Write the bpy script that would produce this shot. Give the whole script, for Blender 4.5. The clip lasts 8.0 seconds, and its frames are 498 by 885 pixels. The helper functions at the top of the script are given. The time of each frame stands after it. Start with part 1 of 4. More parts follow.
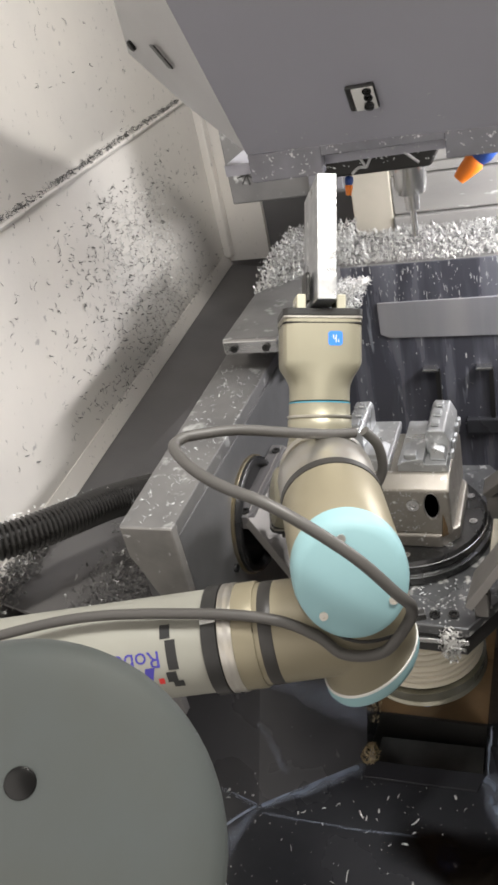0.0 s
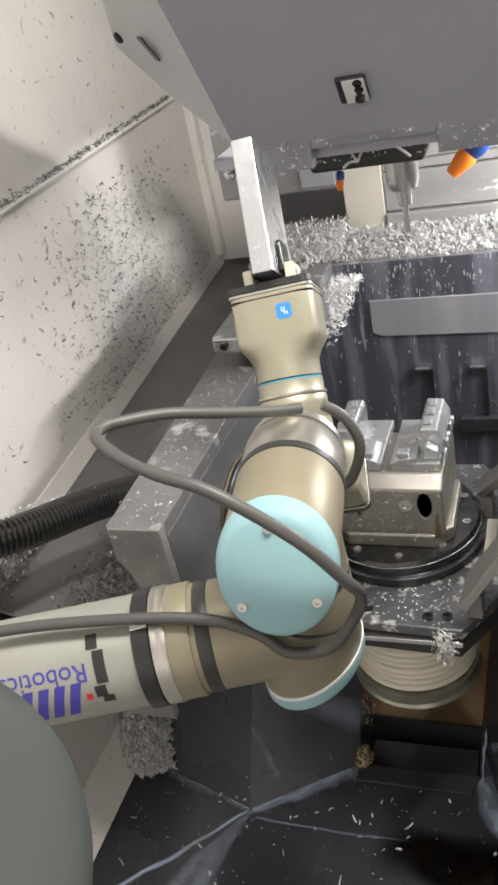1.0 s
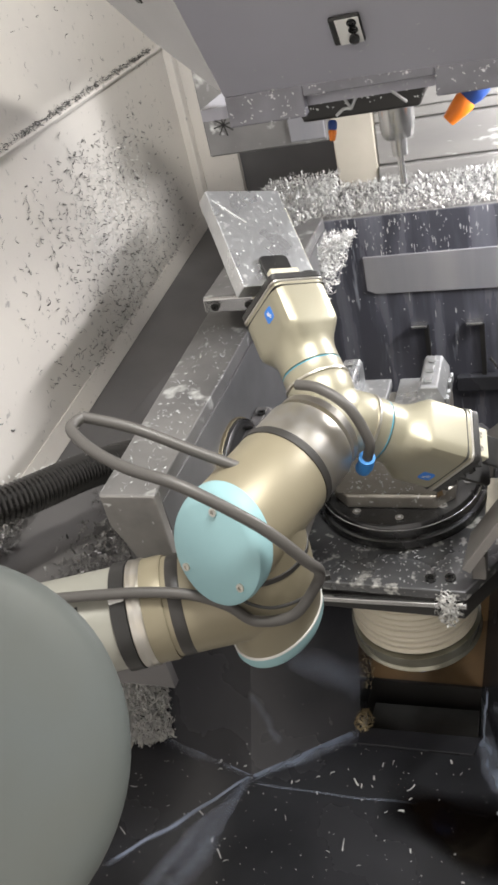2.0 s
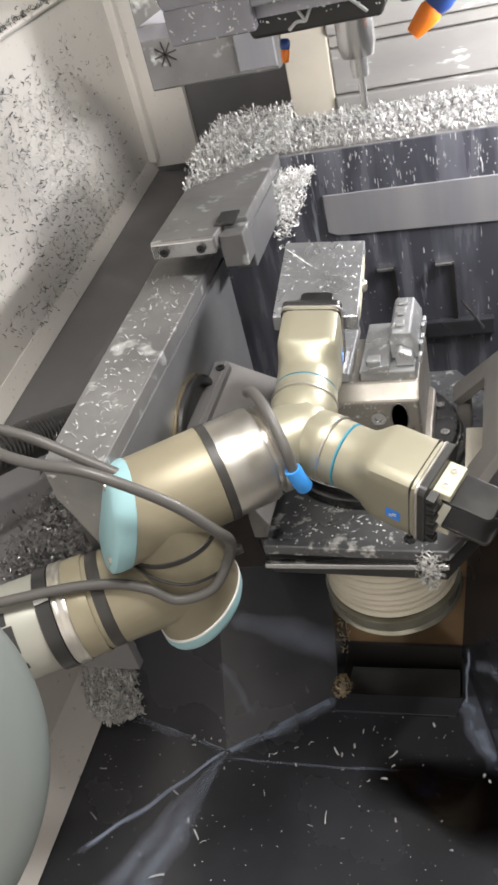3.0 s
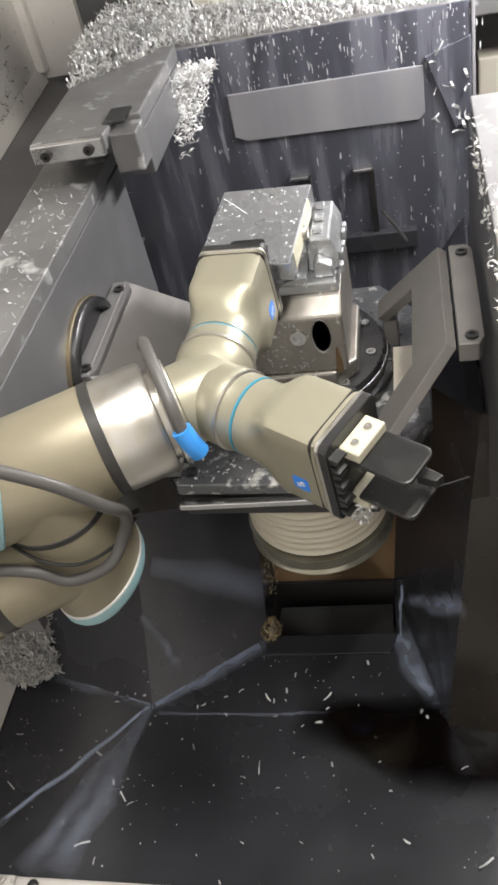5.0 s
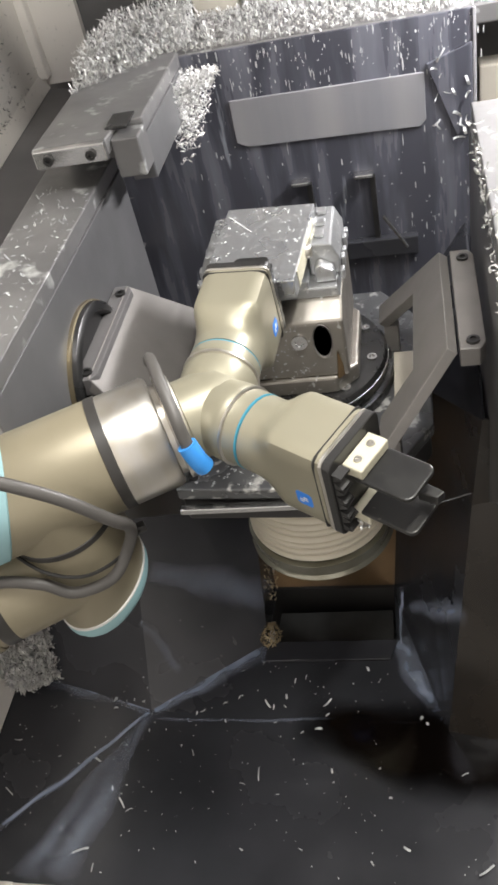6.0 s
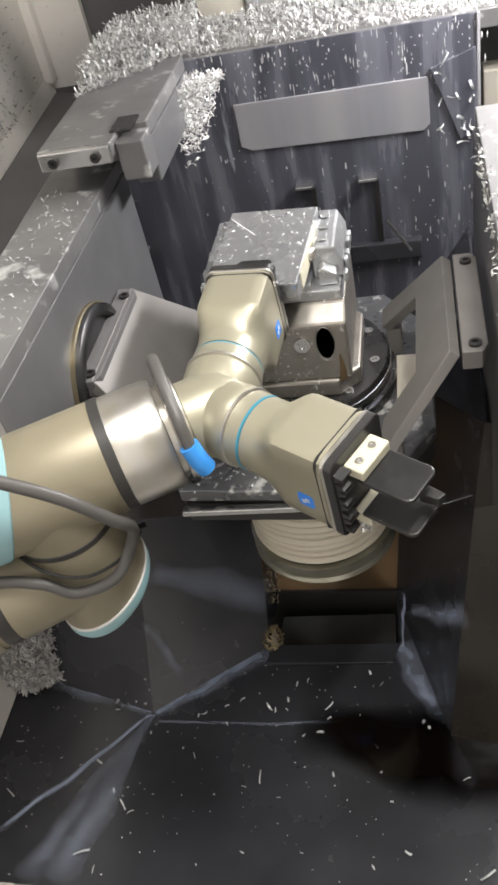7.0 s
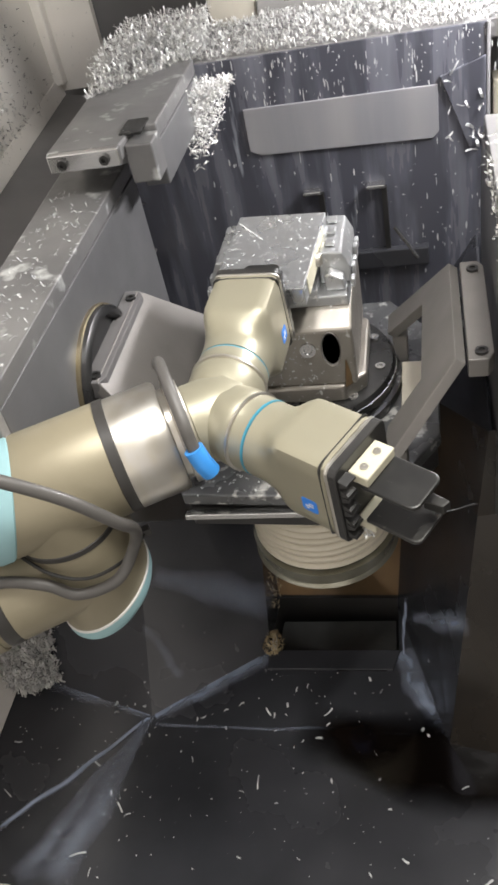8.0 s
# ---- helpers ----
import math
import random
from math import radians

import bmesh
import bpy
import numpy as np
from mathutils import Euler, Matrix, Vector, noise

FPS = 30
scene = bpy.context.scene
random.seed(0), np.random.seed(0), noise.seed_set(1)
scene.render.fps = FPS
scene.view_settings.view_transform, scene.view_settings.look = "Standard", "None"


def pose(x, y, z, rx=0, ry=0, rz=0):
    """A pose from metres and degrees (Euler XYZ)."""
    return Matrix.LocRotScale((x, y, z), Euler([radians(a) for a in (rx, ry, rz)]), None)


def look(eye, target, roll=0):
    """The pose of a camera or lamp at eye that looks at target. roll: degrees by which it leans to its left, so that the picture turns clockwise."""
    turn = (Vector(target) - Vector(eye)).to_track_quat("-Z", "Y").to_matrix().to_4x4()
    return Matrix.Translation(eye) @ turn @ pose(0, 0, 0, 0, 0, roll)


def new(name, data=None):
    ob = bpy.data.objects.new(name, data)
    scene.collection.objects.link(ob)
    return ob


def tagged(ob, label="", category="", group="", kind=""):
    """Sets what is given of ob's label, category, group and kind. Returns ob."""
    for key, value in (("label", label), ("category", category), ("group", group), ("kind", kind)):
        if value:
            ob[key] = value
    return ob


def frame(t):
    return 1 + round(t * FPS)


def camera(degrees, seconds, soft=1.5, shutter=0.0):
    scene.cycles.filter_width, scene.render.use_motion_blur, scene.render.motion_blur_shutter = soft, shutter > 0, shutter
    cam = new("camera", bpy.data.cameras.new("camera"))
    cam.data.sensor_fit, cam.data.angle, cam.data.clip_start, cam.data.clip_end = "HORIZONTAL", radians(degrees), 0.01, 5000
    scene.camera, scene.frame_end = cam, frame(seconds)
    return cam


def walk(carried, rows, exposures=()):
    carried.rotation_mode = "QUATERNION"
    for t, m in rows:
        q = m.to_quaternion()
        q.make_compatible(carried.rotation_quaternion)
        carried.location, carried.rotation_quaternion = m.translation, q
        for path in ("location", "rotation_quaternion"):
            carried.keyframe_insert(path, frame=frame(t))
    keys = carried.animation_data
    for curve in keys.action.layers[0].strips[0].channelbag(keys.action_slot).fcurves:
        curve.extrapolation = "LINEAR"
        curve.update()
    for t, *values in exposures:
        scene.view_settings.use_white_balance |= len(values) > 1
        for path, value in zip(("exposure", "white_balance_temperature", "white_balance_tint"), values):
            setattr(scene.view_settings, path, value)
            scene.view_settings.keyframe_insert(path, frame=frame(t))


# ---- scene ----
cam = camera(33.8, 8.0, soft=3.0)
PATH = [
    (0, (0.469, 0.416, 1.307), (-0.26, 1.981, 0.298), -13.4),
    (0.5, (0.471, 0.42, 1.301), (-0.254, 1.994, 0.302), -13.2),
    (1, (0.468, 0.432, 1.294), (-0.249, 2.002, 0.284), -13.3),
    (2.5, (0.432, 0.477, 1.253), (-0.228, 1.991, 0.124), -15.0),
    (3, (0.419, 0.522, 1.219), (-0.189, 2.019, 0.041), -15.6),
    (3.5, (0.412, 0.564, 1.168), (-0.118, 2.04, -0.073), -16.0),
    (4, (0.403, 0.593, 1.135), (-0.067, 2.03, -0.174), -15.7),
    (4.5, (0.404, 0.596, 1.139), (-0.04, 2.027, -0.185), -15.3),
    (6, (0.402, 0.594, 1.136), (-0.034, 2.041, -0.174), -14.7),
    (6.5, (0.402, 0.593, 1.136), (-0.037, 2.042, -0.17), -14.6),
    (7, (0.404, 0.591, 1.135), (-0.041, 2.044, -0.165), -14.6),
    (7.5, (0.402, 0.59, 1.136), (-0.041, 2.045, -0.163), -14.3),
    (8, (0.402, 0.591, 1.135), (-0.048, 2.05, -0.156), -13.7),
]
walk(cam, [(t, look(eye, target, roll)) for t, eye, target, roll in PATH], exposures=((0, -0.06), (0.5, -0.04), (1.2, -0.02), (3.0, 0.12), (8.0, 0.14)))


# ---- light ----
world = bpy.data.worlds.new("world")
scene.world = world
world.use_nodes = True
world.node_tree.nodes["Background"].inputs[0].default_value = (1.0, 0.93, 0.865, 1)
world.node_tree.nodes["Background"].inputs[1].default_value = 1.2


def area_lamp(name, place, aim, sx, sy, watts, colour):
    data = bpy.data.lights.new(name, "AREA")
    data.shape, data.size, data.size_y, data.energy, data.color = "RECTANGLE", sx, sy, watts, colour
    ob = new(name, data)
    ob.matrix_world = look(place, aim)
    return ob


area_lamp("work_light", (0.72, 1.02, 1.90), (0.02, 1.55, 0.7), 0.45, 0.07, 21, (1.0, 0.97, 0.90))
area_lamp("roof_light", (0.36, 1.00, 2.05), (0.10, 1.40, 0.3), 0.7, 0.10, 12, (1.0, 0.975, 0.96))
area_lamp("head_light", (0.66, 1.66, 1.036), (-0.02, 1.74, 0.72), 0.30, 0.06, 12.5, (1.0, 0.98, 0.98))


# ---- materials ----
def material(name, colour, rough=0.5, metal=0.0, second=None, scale=8.0, mix=(0.35, 0.7), bump=0.0, bump_scale=60.0,
             spots=None, spot_scale=40.0, spot_mix=(0.62, 0.7), stretch=(1, 1, 1), coat=0.0, rough2=None, glow=0.0, alpha=1.0, trans=0.0):
    """Principled surface: broad variation to a second colour, small spots of a third, fine relief."""
    m = bpy.data.materials.new(name)
    m.use_nodes = True
    nt = m.node_tree
    p = nt.nodes["Principled BSDF"]
    p.inputs["Metallic"].default_value = metal
    p.inputs["Coat Weight"].default_value = coat
    p.inputs["Coat Roughness"].default_value = 0.12
    p.inputs["Roughness"].default_value = rough
    p.inputs["Transmission Weight"].default_value = trans
    co = nt.nodes.new("ShaderNodeTexCoord")
    mp = nt.nodes.new("ShaderNodeMapping")
    mp.inputs["Scale"].default_value = stretch
    nt.links.new(co.outputs["Object"], mp.inputs[0])

    def noise_mask(sc, lo, hi, detail=5.0):
        n = nt.nodes.new("ShaderNodeTexNoise")
        n.inputs["Scale"].default_value, n.inputs["Detail"].default_value = sc, detail
        nt.links.new(mp.outputs[0], n.inputs["Vector"])
        r = nt.nodes.new("ShaderNodeMapRange")
        r.inputs[1].default_value, r.inputs[2].default_value = lo, hi
        nt.links.new(n.outputs["Fac"], r.inputs[0])
        return r.outputs[0]

    def blend(fac, a, b):
        x = nt.nodes.new("ShaderNodeMix")
        x.data_type = "RGBA"
        nt.links.new(fac, x.inputs[0])
        for sock, v in ((x.inputs[6], a), (x.inputs[7], b)):
            if isinstance(v, tuple):
                sock.default_value = (*v, 1)
            else:
                nt.links.new(v, sock)
        return x.outputs[2]

    second = second or tuple(c * 0.8 for c in colour)
    broad = noise_mask(scale, *mix)
    out = blend(broad, colour, second)
    if spots:
        out = blend(noise_mask(spot_scale, *spot_mix, 3.0), out, spots)
    nt.links.new(out, p.inputs["Base Color"])
    r = nt.nodes.new("ShaderNodeMapRange")
    r.inputs[3].default_value, r.inputs[4].default_value = rough, rough2 if rough2 is not None else min(1, rough * 1.35)
    nt.links.new(broad, r.inputs[0])
    nt.links.new(r.outputs[0], p.inputs["Roughness"])
    if bump:
        n = nt.nodes.new("ShaderNodeTexNoise")
        n.inputs["Scale"].default_value, n.inputs["Detail"].default_value = bump_scale, 4
        nt.links.new(mp.outputs[0], n.inputs["Vector"])
        b = nt.nodes.new("ShaderNodeBump")
        b.inputs["Strength"].default_value, b.inputs["Distance"].default_value = bump, 0.002
        nt.links.new(n.outputs["Fac"], b.inputs["Height"])
        nt.links.new(b.outputs[0], p.inputs["Normal"])
    if glow:
        p.inputs["Emission Color"].default_value = (*colour, 1)
        p.inputs["Emission Strength"].default_value = glow
    return m


M = dict(
    cream=material("cream_paint", (0.62, 0.59, 0.55), 0.38, second=(0.53, 0.51, 0.49), scale=3, bump=0.06, bump_scale=120, spots=(0.34, 0.33, 0.32), spot_scale=70, spot_mix=(0.66, 0.74)),
    grey_sheet=material("grey_sheet", (0.13, 0.125, 0.125), 0.42, second=(0.09, 0.088, 0.09), scale=4, bump=0.05),
    dark_sheet=material("wet_dark_sheet", (0.024, 0.025, 0.029), 0.17, second=(0.036, 0.037, 0.043), scale=5, rough2=0.33, bump=0.05, bump_scale=40, spots=(0.20, 0.21, 0.23), spot_scale=160, spot_mix=(0.74, 0.80)),
    back_sheet=material("wet_back_sheet", (0.062, 0.064, 0.080), 0.22, second=(0.19, 0.195, 0.23), scale=26, mix=(0.46, 0.76), stretch=(1, 1, 0.12), rough2=0.40, bump=0.12, spots=(0.30, 0.32, 0.36), spot_scale=50, spot_mix=(0.66, 0.74)),
    panel_grey=material("grey_panel", (0.27, 0.265, 0.275), 0.38, second=(0.20, 0.20, 0.22), scale=16, stretch=(1, 1, 0.1), bump=0.05),
    cast=material("wet_machined_casting", (0.25, 0.247, 0.245), 0.30, metal=0.55, second=(0.15, 0.148, 0.15), scale=7, bump=0.10, bump_scale=70, spots=(0.60, 0.61, 0.60), spot_scale=34, spot_mix=(0.60, 0.74), rough2=0.5),
    cast_side=material("casting_side", (0.19, 0.19, 0.195), 0.34, metal=0.5, second=(0.13, 0.13, 0.135), scale=6, bump=0.06),
    cast_front=material("casting_front", (0.24, 0.23, 0.22), 0.5, metal=0.2, second=(0.16, 0.155, 0.15), scale=18, bump=0.2, spots=(0.6, 0.6, 0.6), spot_scale=90, spot_mix=(0.68, 0.76)),
    yoke=material("yoke_grey", (0.20, 0.188, 0.178), 0.42, metal=0.3, second=(0.15, 0.143, 0.136), scale=9, bump=0.08),
    platform=material("platform_wet", (0.16, 0.165, 0.17), 0.22, metal=0.6, second=(0.09, 0.09, 0.095), scale=12, bump=0.15, spots=(0.62, 0.62, 0.6), spot_scale=60, spot_mix=(0.58, 0.68), rough2=0.4),
    black_oxide=material("black_oxide_steel", (0.05, 0.05, 0.052), 0.18, metal=0.85, second=(0.10, 0.10, 0.10), scale=10, bump=0.05, rough2=0.35, spots=(0.4, 0.4, 0.4), spot_scale=120, spot_mix=(0.72, 0.78)),
    bright_edge=material("bright_steel_edge", (0.62, 0.62, 0.62), 0.2, metal=0.95, bump=0.03),
    aluminium=material("wet_aluminium", (0.58, 0.59, 0.60), 0.24, metal=0.85, second=(0.42, 0.43, 0.44), scale=22, bump=0.45, bump_scale=55, rough2=0.48, spots=(0.9, 0.9, 0.9), spot_scale=80, spot_mix=(0.62, 0.72)),
    vise_steel=material("vise_steel", (0.30, 0.28, 0.25), 0.36, metal=0.8, second=(0.20, 0.185, 0.165), scale=14, bump=0.22, bump_scale=60, rough2=0.48, spots=(0.65, 0.65, 0.64), spot_scale=110, spot_mix=(0.64, 0.72)),
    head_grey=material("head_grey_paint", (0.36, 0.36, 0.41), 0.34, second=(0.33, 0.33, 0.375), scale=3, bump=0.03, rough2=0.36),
    # side panel a little lighter and less blue than the front
    head_side=material("head_side_grey", (0.42, 0.42, 0.43), 0.35, second=(0.37, 0.37, 0.38), scale=4, bump=0.03),
    wet_lip=material("wet_lip", (0.22, 0.22, 0.25), 0.2, second=(0.15, 0.15, 0.17), scale=20, bump=0.5, bump_scale=60, spots=(0.75, 0.75, 0.78), spot_scale=90, spot_mix=(0.66, 0.72)),
    column=material("column_cover", (0.36, 0.35, 0.335), 0.28, metal=0.3, second=(0.25, 0.245, 0.24), scale=12, stretch=(0.3, 1, 1), bump=0.2, spots=(0.7, 0.7, 0.7), spot_scale=60),
    column_cream=material("column_cream", (0.50, 0.465, 0.39), 0.4, bump=0.05),
    ribs=material("beige_ribs", (0.64, 0.59, 0.48), 0.32, second=(0.55, 0.51, 0.41), scale=9, bump=0.05),
    ring_grey=material("dirty_ring", (0.40, 0.40, 0.34), 0.18, metal=0.65, second=(0.24, 0.23, 0.18), scale=14, bump=0.1),
    ochre=material("ochre_wall", (0.17, 0.105, 0.05), 0.35, second=(0.09, 0.06, 0.03), scale=10, bump=0.05),
    brass=material("brass_seal", (0.24, 0.19, 0.10), 0.35, metal=0.8, second=(0.15, 0.145, 0.13), scale=14),
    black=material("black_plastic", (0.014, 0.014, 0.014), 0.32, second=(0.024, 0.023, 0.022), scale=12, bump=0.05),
    finger=material("black_anodised_finger", (0.022, 0.022, 0.022), 0.30, metal=0.4, second=(0.035, 0.034, 0.032), scale=30, bump=0.08, spots=(0.16, 0.15, 0.13), spot_scale=140, spot_mix=(0.70, 0.80)),
    rubber=material("black_hose", (0.008, 0.0075, 0.007), 0.25, bump=0.05),
    chip=material("aluminium_chips", (0.66, 0.655, 0.63), 0.40, metal=0.35, second=(0.5, 0.5, 0.5), scale=60),
    chip_dark=material("dark_chips", (0.22, 0.215, 0.21), 0.3, metal=0.8, second=(0.12, 0.12, 0.12), scale=60),
    chip_brass=material("dirty_chips", (0.50, 0.42, 0.27), 0.35, metal=0.6, second=(0.35, 0.27, 0.15), scale=60),
    orange=material("orange_nozzle", (0.85, 0.22, 0.015), 0.38, second=(0.75, 0.18, 0.01)),
    blue=material("blue_joint", (0.02, 0.06, 0.25), 0.35),
    robot=material("robot_warm_grey", (0.260, 0.230, 0.160), 0.42, metal=0.30, second=(0.240, 0.212, 0.147), scale=5, bump=0.02, bump_scale=300, rough2=0.48),
    robot_tube=material("robot_tube_white", (0.31, 0.308, 0.268), 0.40, metal=0.15, second=(0.335, 0.33, 0.29), scale=5, bump=0.02, bump_scale=300),
    brushed=material("brushed_aluminium", (0.52, 0.49, 0.425), 0.30, metal=0.9, second=(0.56, 0.545, 0.52), scale=60, stretch=(1, 1, 0.05), bump=0.02),
    cap=material("pale_cyan_cap", (0.25, 0.415, 0.44), 0.5, second=(0.23, 0.385, 0.415), scale=12, bump=0.04, bump_scale=40),
    grip=material("gripper_champagne", (0.325, 0.305, 0.228), 0.39, metal=0.42, second=(0.30, 0.28, 0.21), scale=6, bump=0.02, bump_scale=300, rough2=0.42),
    seam=material("black_seam", (0.03, 0.028, 0.026), 0.4),
    cable=material("grey_cable", (0.085, 0.08, 0.075), 0.42, second=(0.07, 0.066, 0.062), bump=0.03),
    logo_blue=material("logo_blue", (0.03, 0.22, 0.75), 0.4),
    ring_blue=material("blue_ring", (0.06, 0.30, 0.42), 0.35),
    tape_blue=material("blue_plug", (0.04, 0.27, 0.72), 0.45),
    pad=material("ivory_pad", (0.60, 0.57, 0.44), 0.4),
    lettering=material("violet_lettering", (0.06, 0.05, 0.34), 0.45),
    lettering_black=material("black_lettering", (0.02, 0.02, 0.02), 0.45),
    red=material("red_dot", (0.6, 0.03, 0.03), 0.45),
    white=material("white_mark", (0.75, 0.75, 0.73), 0.5),
    # darker copy of the cyan cap: shade near the lens put into its colour
    cap_shaded=material("cap_shade_grey", (0.185, 0.21, 0.21), 0.45, second=(0.175, 0.19, 0.175), scale=14, bump=0.03),
    foam=material("coolant_foam", (0.55, 0.56, 0.56), 0.2, second=(0.38, 0.39, 0.40), scale=50),
    film=material("stain_grey", (0.10, 0.115, 0.145), 0.28, second=(0.030, 0.034, 0.045), scale=16, mix=(0.35, 0.65), bump=0.1),
    brown_sheet=material("dark_brown_sheet", (0.010, 0.0075, 0.005), 0.22, second=(0.016, 0.011, 0.006), scale=7, rough2=0.4, bump=0.06, bump_scale=30),
    lip_steel=material("worn_lip_steel", (0.030, 0.031, 0.031), 0.3, second=(0.050, 0.051, 0.049), scale=22, bump=0.12, bump_scale=60),
    floor_shop=material("shop_floor", (0.28, 0.28, 0.27), 0.5, second=(0.22, 0.22, 0.21), scale=2, bump=0.05),
)


# ---- mesh helpers ----
def finish(bm, bevel=0.0, segs=2, smooth=False):
    if bevel:
        edges = [e for e in bm.edges if len(e.link_faces) == 2 and e.calc_face_angle(0) > 0.5]
        bmesh.ops.bevel(bm, geom=edges, offset=bevel, segments=segs, affect="EDGES", profile=0.5, clamp_overlap=True)
    bmesh.ops.recalc_face_normals(bm, faces=bm.faces)
    for f in bm.faces:
        f.smooth = smooth
    return bm


def mesh_of(name, bm, mat):
    me = bpy.data.meshes.new(name)
    bm.to_mesh(me)
    bm.free()
    me.materials.append(M[mat])
    if any(p.use_smooth for p in me.polygons):
        me.set_sharp_from_angle(angle=radians(38))
    return me


def part(name, bm, mat, parent=None, label="", at=None):
    ob = new(name, mesh_of(name, bm, mat))
    if parent:
        ob.parent = parent
    if at is not None:
        ob.matrix_basis = at
    if label:
        ob["label"] = label
    return ob


def thing(name, label, category, kind="", group="", at=None):
    ob = tagged(new(name), label, category, group, kind)
    if at is not None:
        ob.matrix_basis = at
    return ob


def structure(name, bm, mat, label, category):
    return tagged(part(name, bm, mat), label, category, kind="structure")


def block(x0, x1, y0, y1, z0, z1, bevel=0.0, segs=2):
    bm = bmesh.new()
    m = Matrix.Translation(((x0 + x1) / 2, (y0 + y1) / 2, (z0 + z1) / 2)) @ Matrix.Diagonal((x1 - x0, y1 - y0, z1 - z0, 1))
    bmesh.ops.create_cube(bm, size=1, matrix=m)
    return finish(bm, bevel, segs)


def prism(points, m=None, depth=0.01, bevel=0.0, segs=2, holes=()):
    """A flat outline in x, y, raised by depth along z, then laid by m."""
    bm = bmesh.new()
    loops = []
    for ring in (points, *holes):
        vs = [bm.verts.new((x, y, 0)) for x, y in ring]
        loops += [bm.edges.new((vs[i], vs[i - 1])) for i in range(len(vs))]
    if holes:
        bmesh.ops.triangle_fill(bm, edges=loops, use_beauty=True)
        bmesh.ops.dissolve_limit(bm, angle_limit=0.01, verts=bm.verts, edges=bm.edges)
    else:
        bm.faces.new(list(bm.verts))
    base = list(bm.faces)
    ext = bmesh.ops.extrude_face_region(bm, geom=base)
    bmesh.ops.translate(bm, vec=(0, 0, depth), verts=[v for v in ext["geom"] if isinstance(v, bmesh.types.BMVert)])
    finish(bm, bevel, segs)
    if m is not None:
        bm.transform(m)
        if m.to_3x3().determinant() < 0:
            bmesh.ops.reverse_faces(bm, faces=bm.faces)
    return bm


def lathe(profile, m=None, n=48, smooth=True):
    """Turned body: (radius, z) pairs round z."""
    bm = bmesh.new()
    rings = []
    for r, z in profile:
        rings.append([bm.verts.new((r * math.cos(2 * math.pi * i / n), r * math.sin(2 * math.pi * i / n), z)) for i in range(n)])
    for a, b in zip(rings, rings[1:]):
        for i in range(n):
            bm.faces.new((a[i], a[(i + 1) % n], b[(i + 1) % n], b[i]))
    if profile[0][0] > 1e-5:
        bm.faces.new(rings[0][::-1])
    if profile[-1][0] > 1e-5:
        bm.faces.new(rings[-1])
    bmesh.ops.remove_doubles(bm, verts=bm.verts, dist=1e-6)
    finish(bm, smooth=smooth)
    if m is not None:
        bm.transform(m)
    return bm


def tube(points, radius, n=12, closed=False, ripple=0.0, per=1):
    """A round bar along smooth points."""
    pts = [Vector(p) for p in points]
    path = []
    steps = 8 * per
    for i in range(len(pts) - 1):
        a, b, c, d = pts[max(i - 1, 0)], pts[i], pts[i + 1], pts[min(i + 2, len(pts) - 1)]
        for k in range(steps):
            t = k / steps
            path.append(0.5 * ((2 * b) + (c - a) * t + (2 * a - 5 * b + 4 * c - d) * t * t + (3 * b - a - 3 * c + d) * t ** 3))
    path.append(pts[-1])
    bm = bmesh.new()
    up = Vector((0, 0, 1))
    rings = []
    for i, p in enumerate(path):
        t = (path[min(i + 1, len(path) - 1)] - path[max(i - 1, 0)]).normalized()
        side = up - t * up.dot(t)
        if side.length < 1e-3:
            side = Vector((1, 0, 0)) - t * t.x
        side.normalize()
        up = side
        other = t.cross(side)
        r = radius + (ripple if i % 2 else 0)
        rings.append([bm.verts.new(p + (side * math.cos(2 * math.pi * j / n) + other * math.sin(2 * math.pi * j / n)) * r) for j in range(n)])
    for a, b in zip(rings, rings[1:]):
        for j in range(n):
            bm.faces.new((a[j], a[(j + 1) % n], b[(j + 1) % n], b[j]))
    bm.faces.new(rings[0][::-1])
    bm.faces.new(rings[-1])
    return finish(bm, smooth=True)


def sheet(corners, thick=0.003):
    """A flat plate through corners, thickened on its far side."""
    bm = bmesh.new()
    vs = [bm.verts.new(c) for c in corners]
    f = bm.faces.new(vs)
    n = f.normal if f.normal.length else Vector((0, 0, 1))
    bm.normal_update()
    n = f.normal.copy()
    ext = bmesh.ops.extrude_face_region(bm, geom=[f])
    bmesh.ops.translate(bm, vec=-n * thick, verts=[v for v in ext["geom"] if isinstance(v, bmesh.types.BMVert)])
    return finish(bm)


def basis(origin, zdir, xdir=(1, 0, 0)):
    z = Vector(zdir).normalized()
    x = Vector(xdir)
    x = (x - z * x.dot(z)).normalized()
    y = z.cross(x)
    return Matrix.Translation(origin) @ Matrix((x, y, z)).transposed().to_4x4()


rng = np.random.default_rng(7)


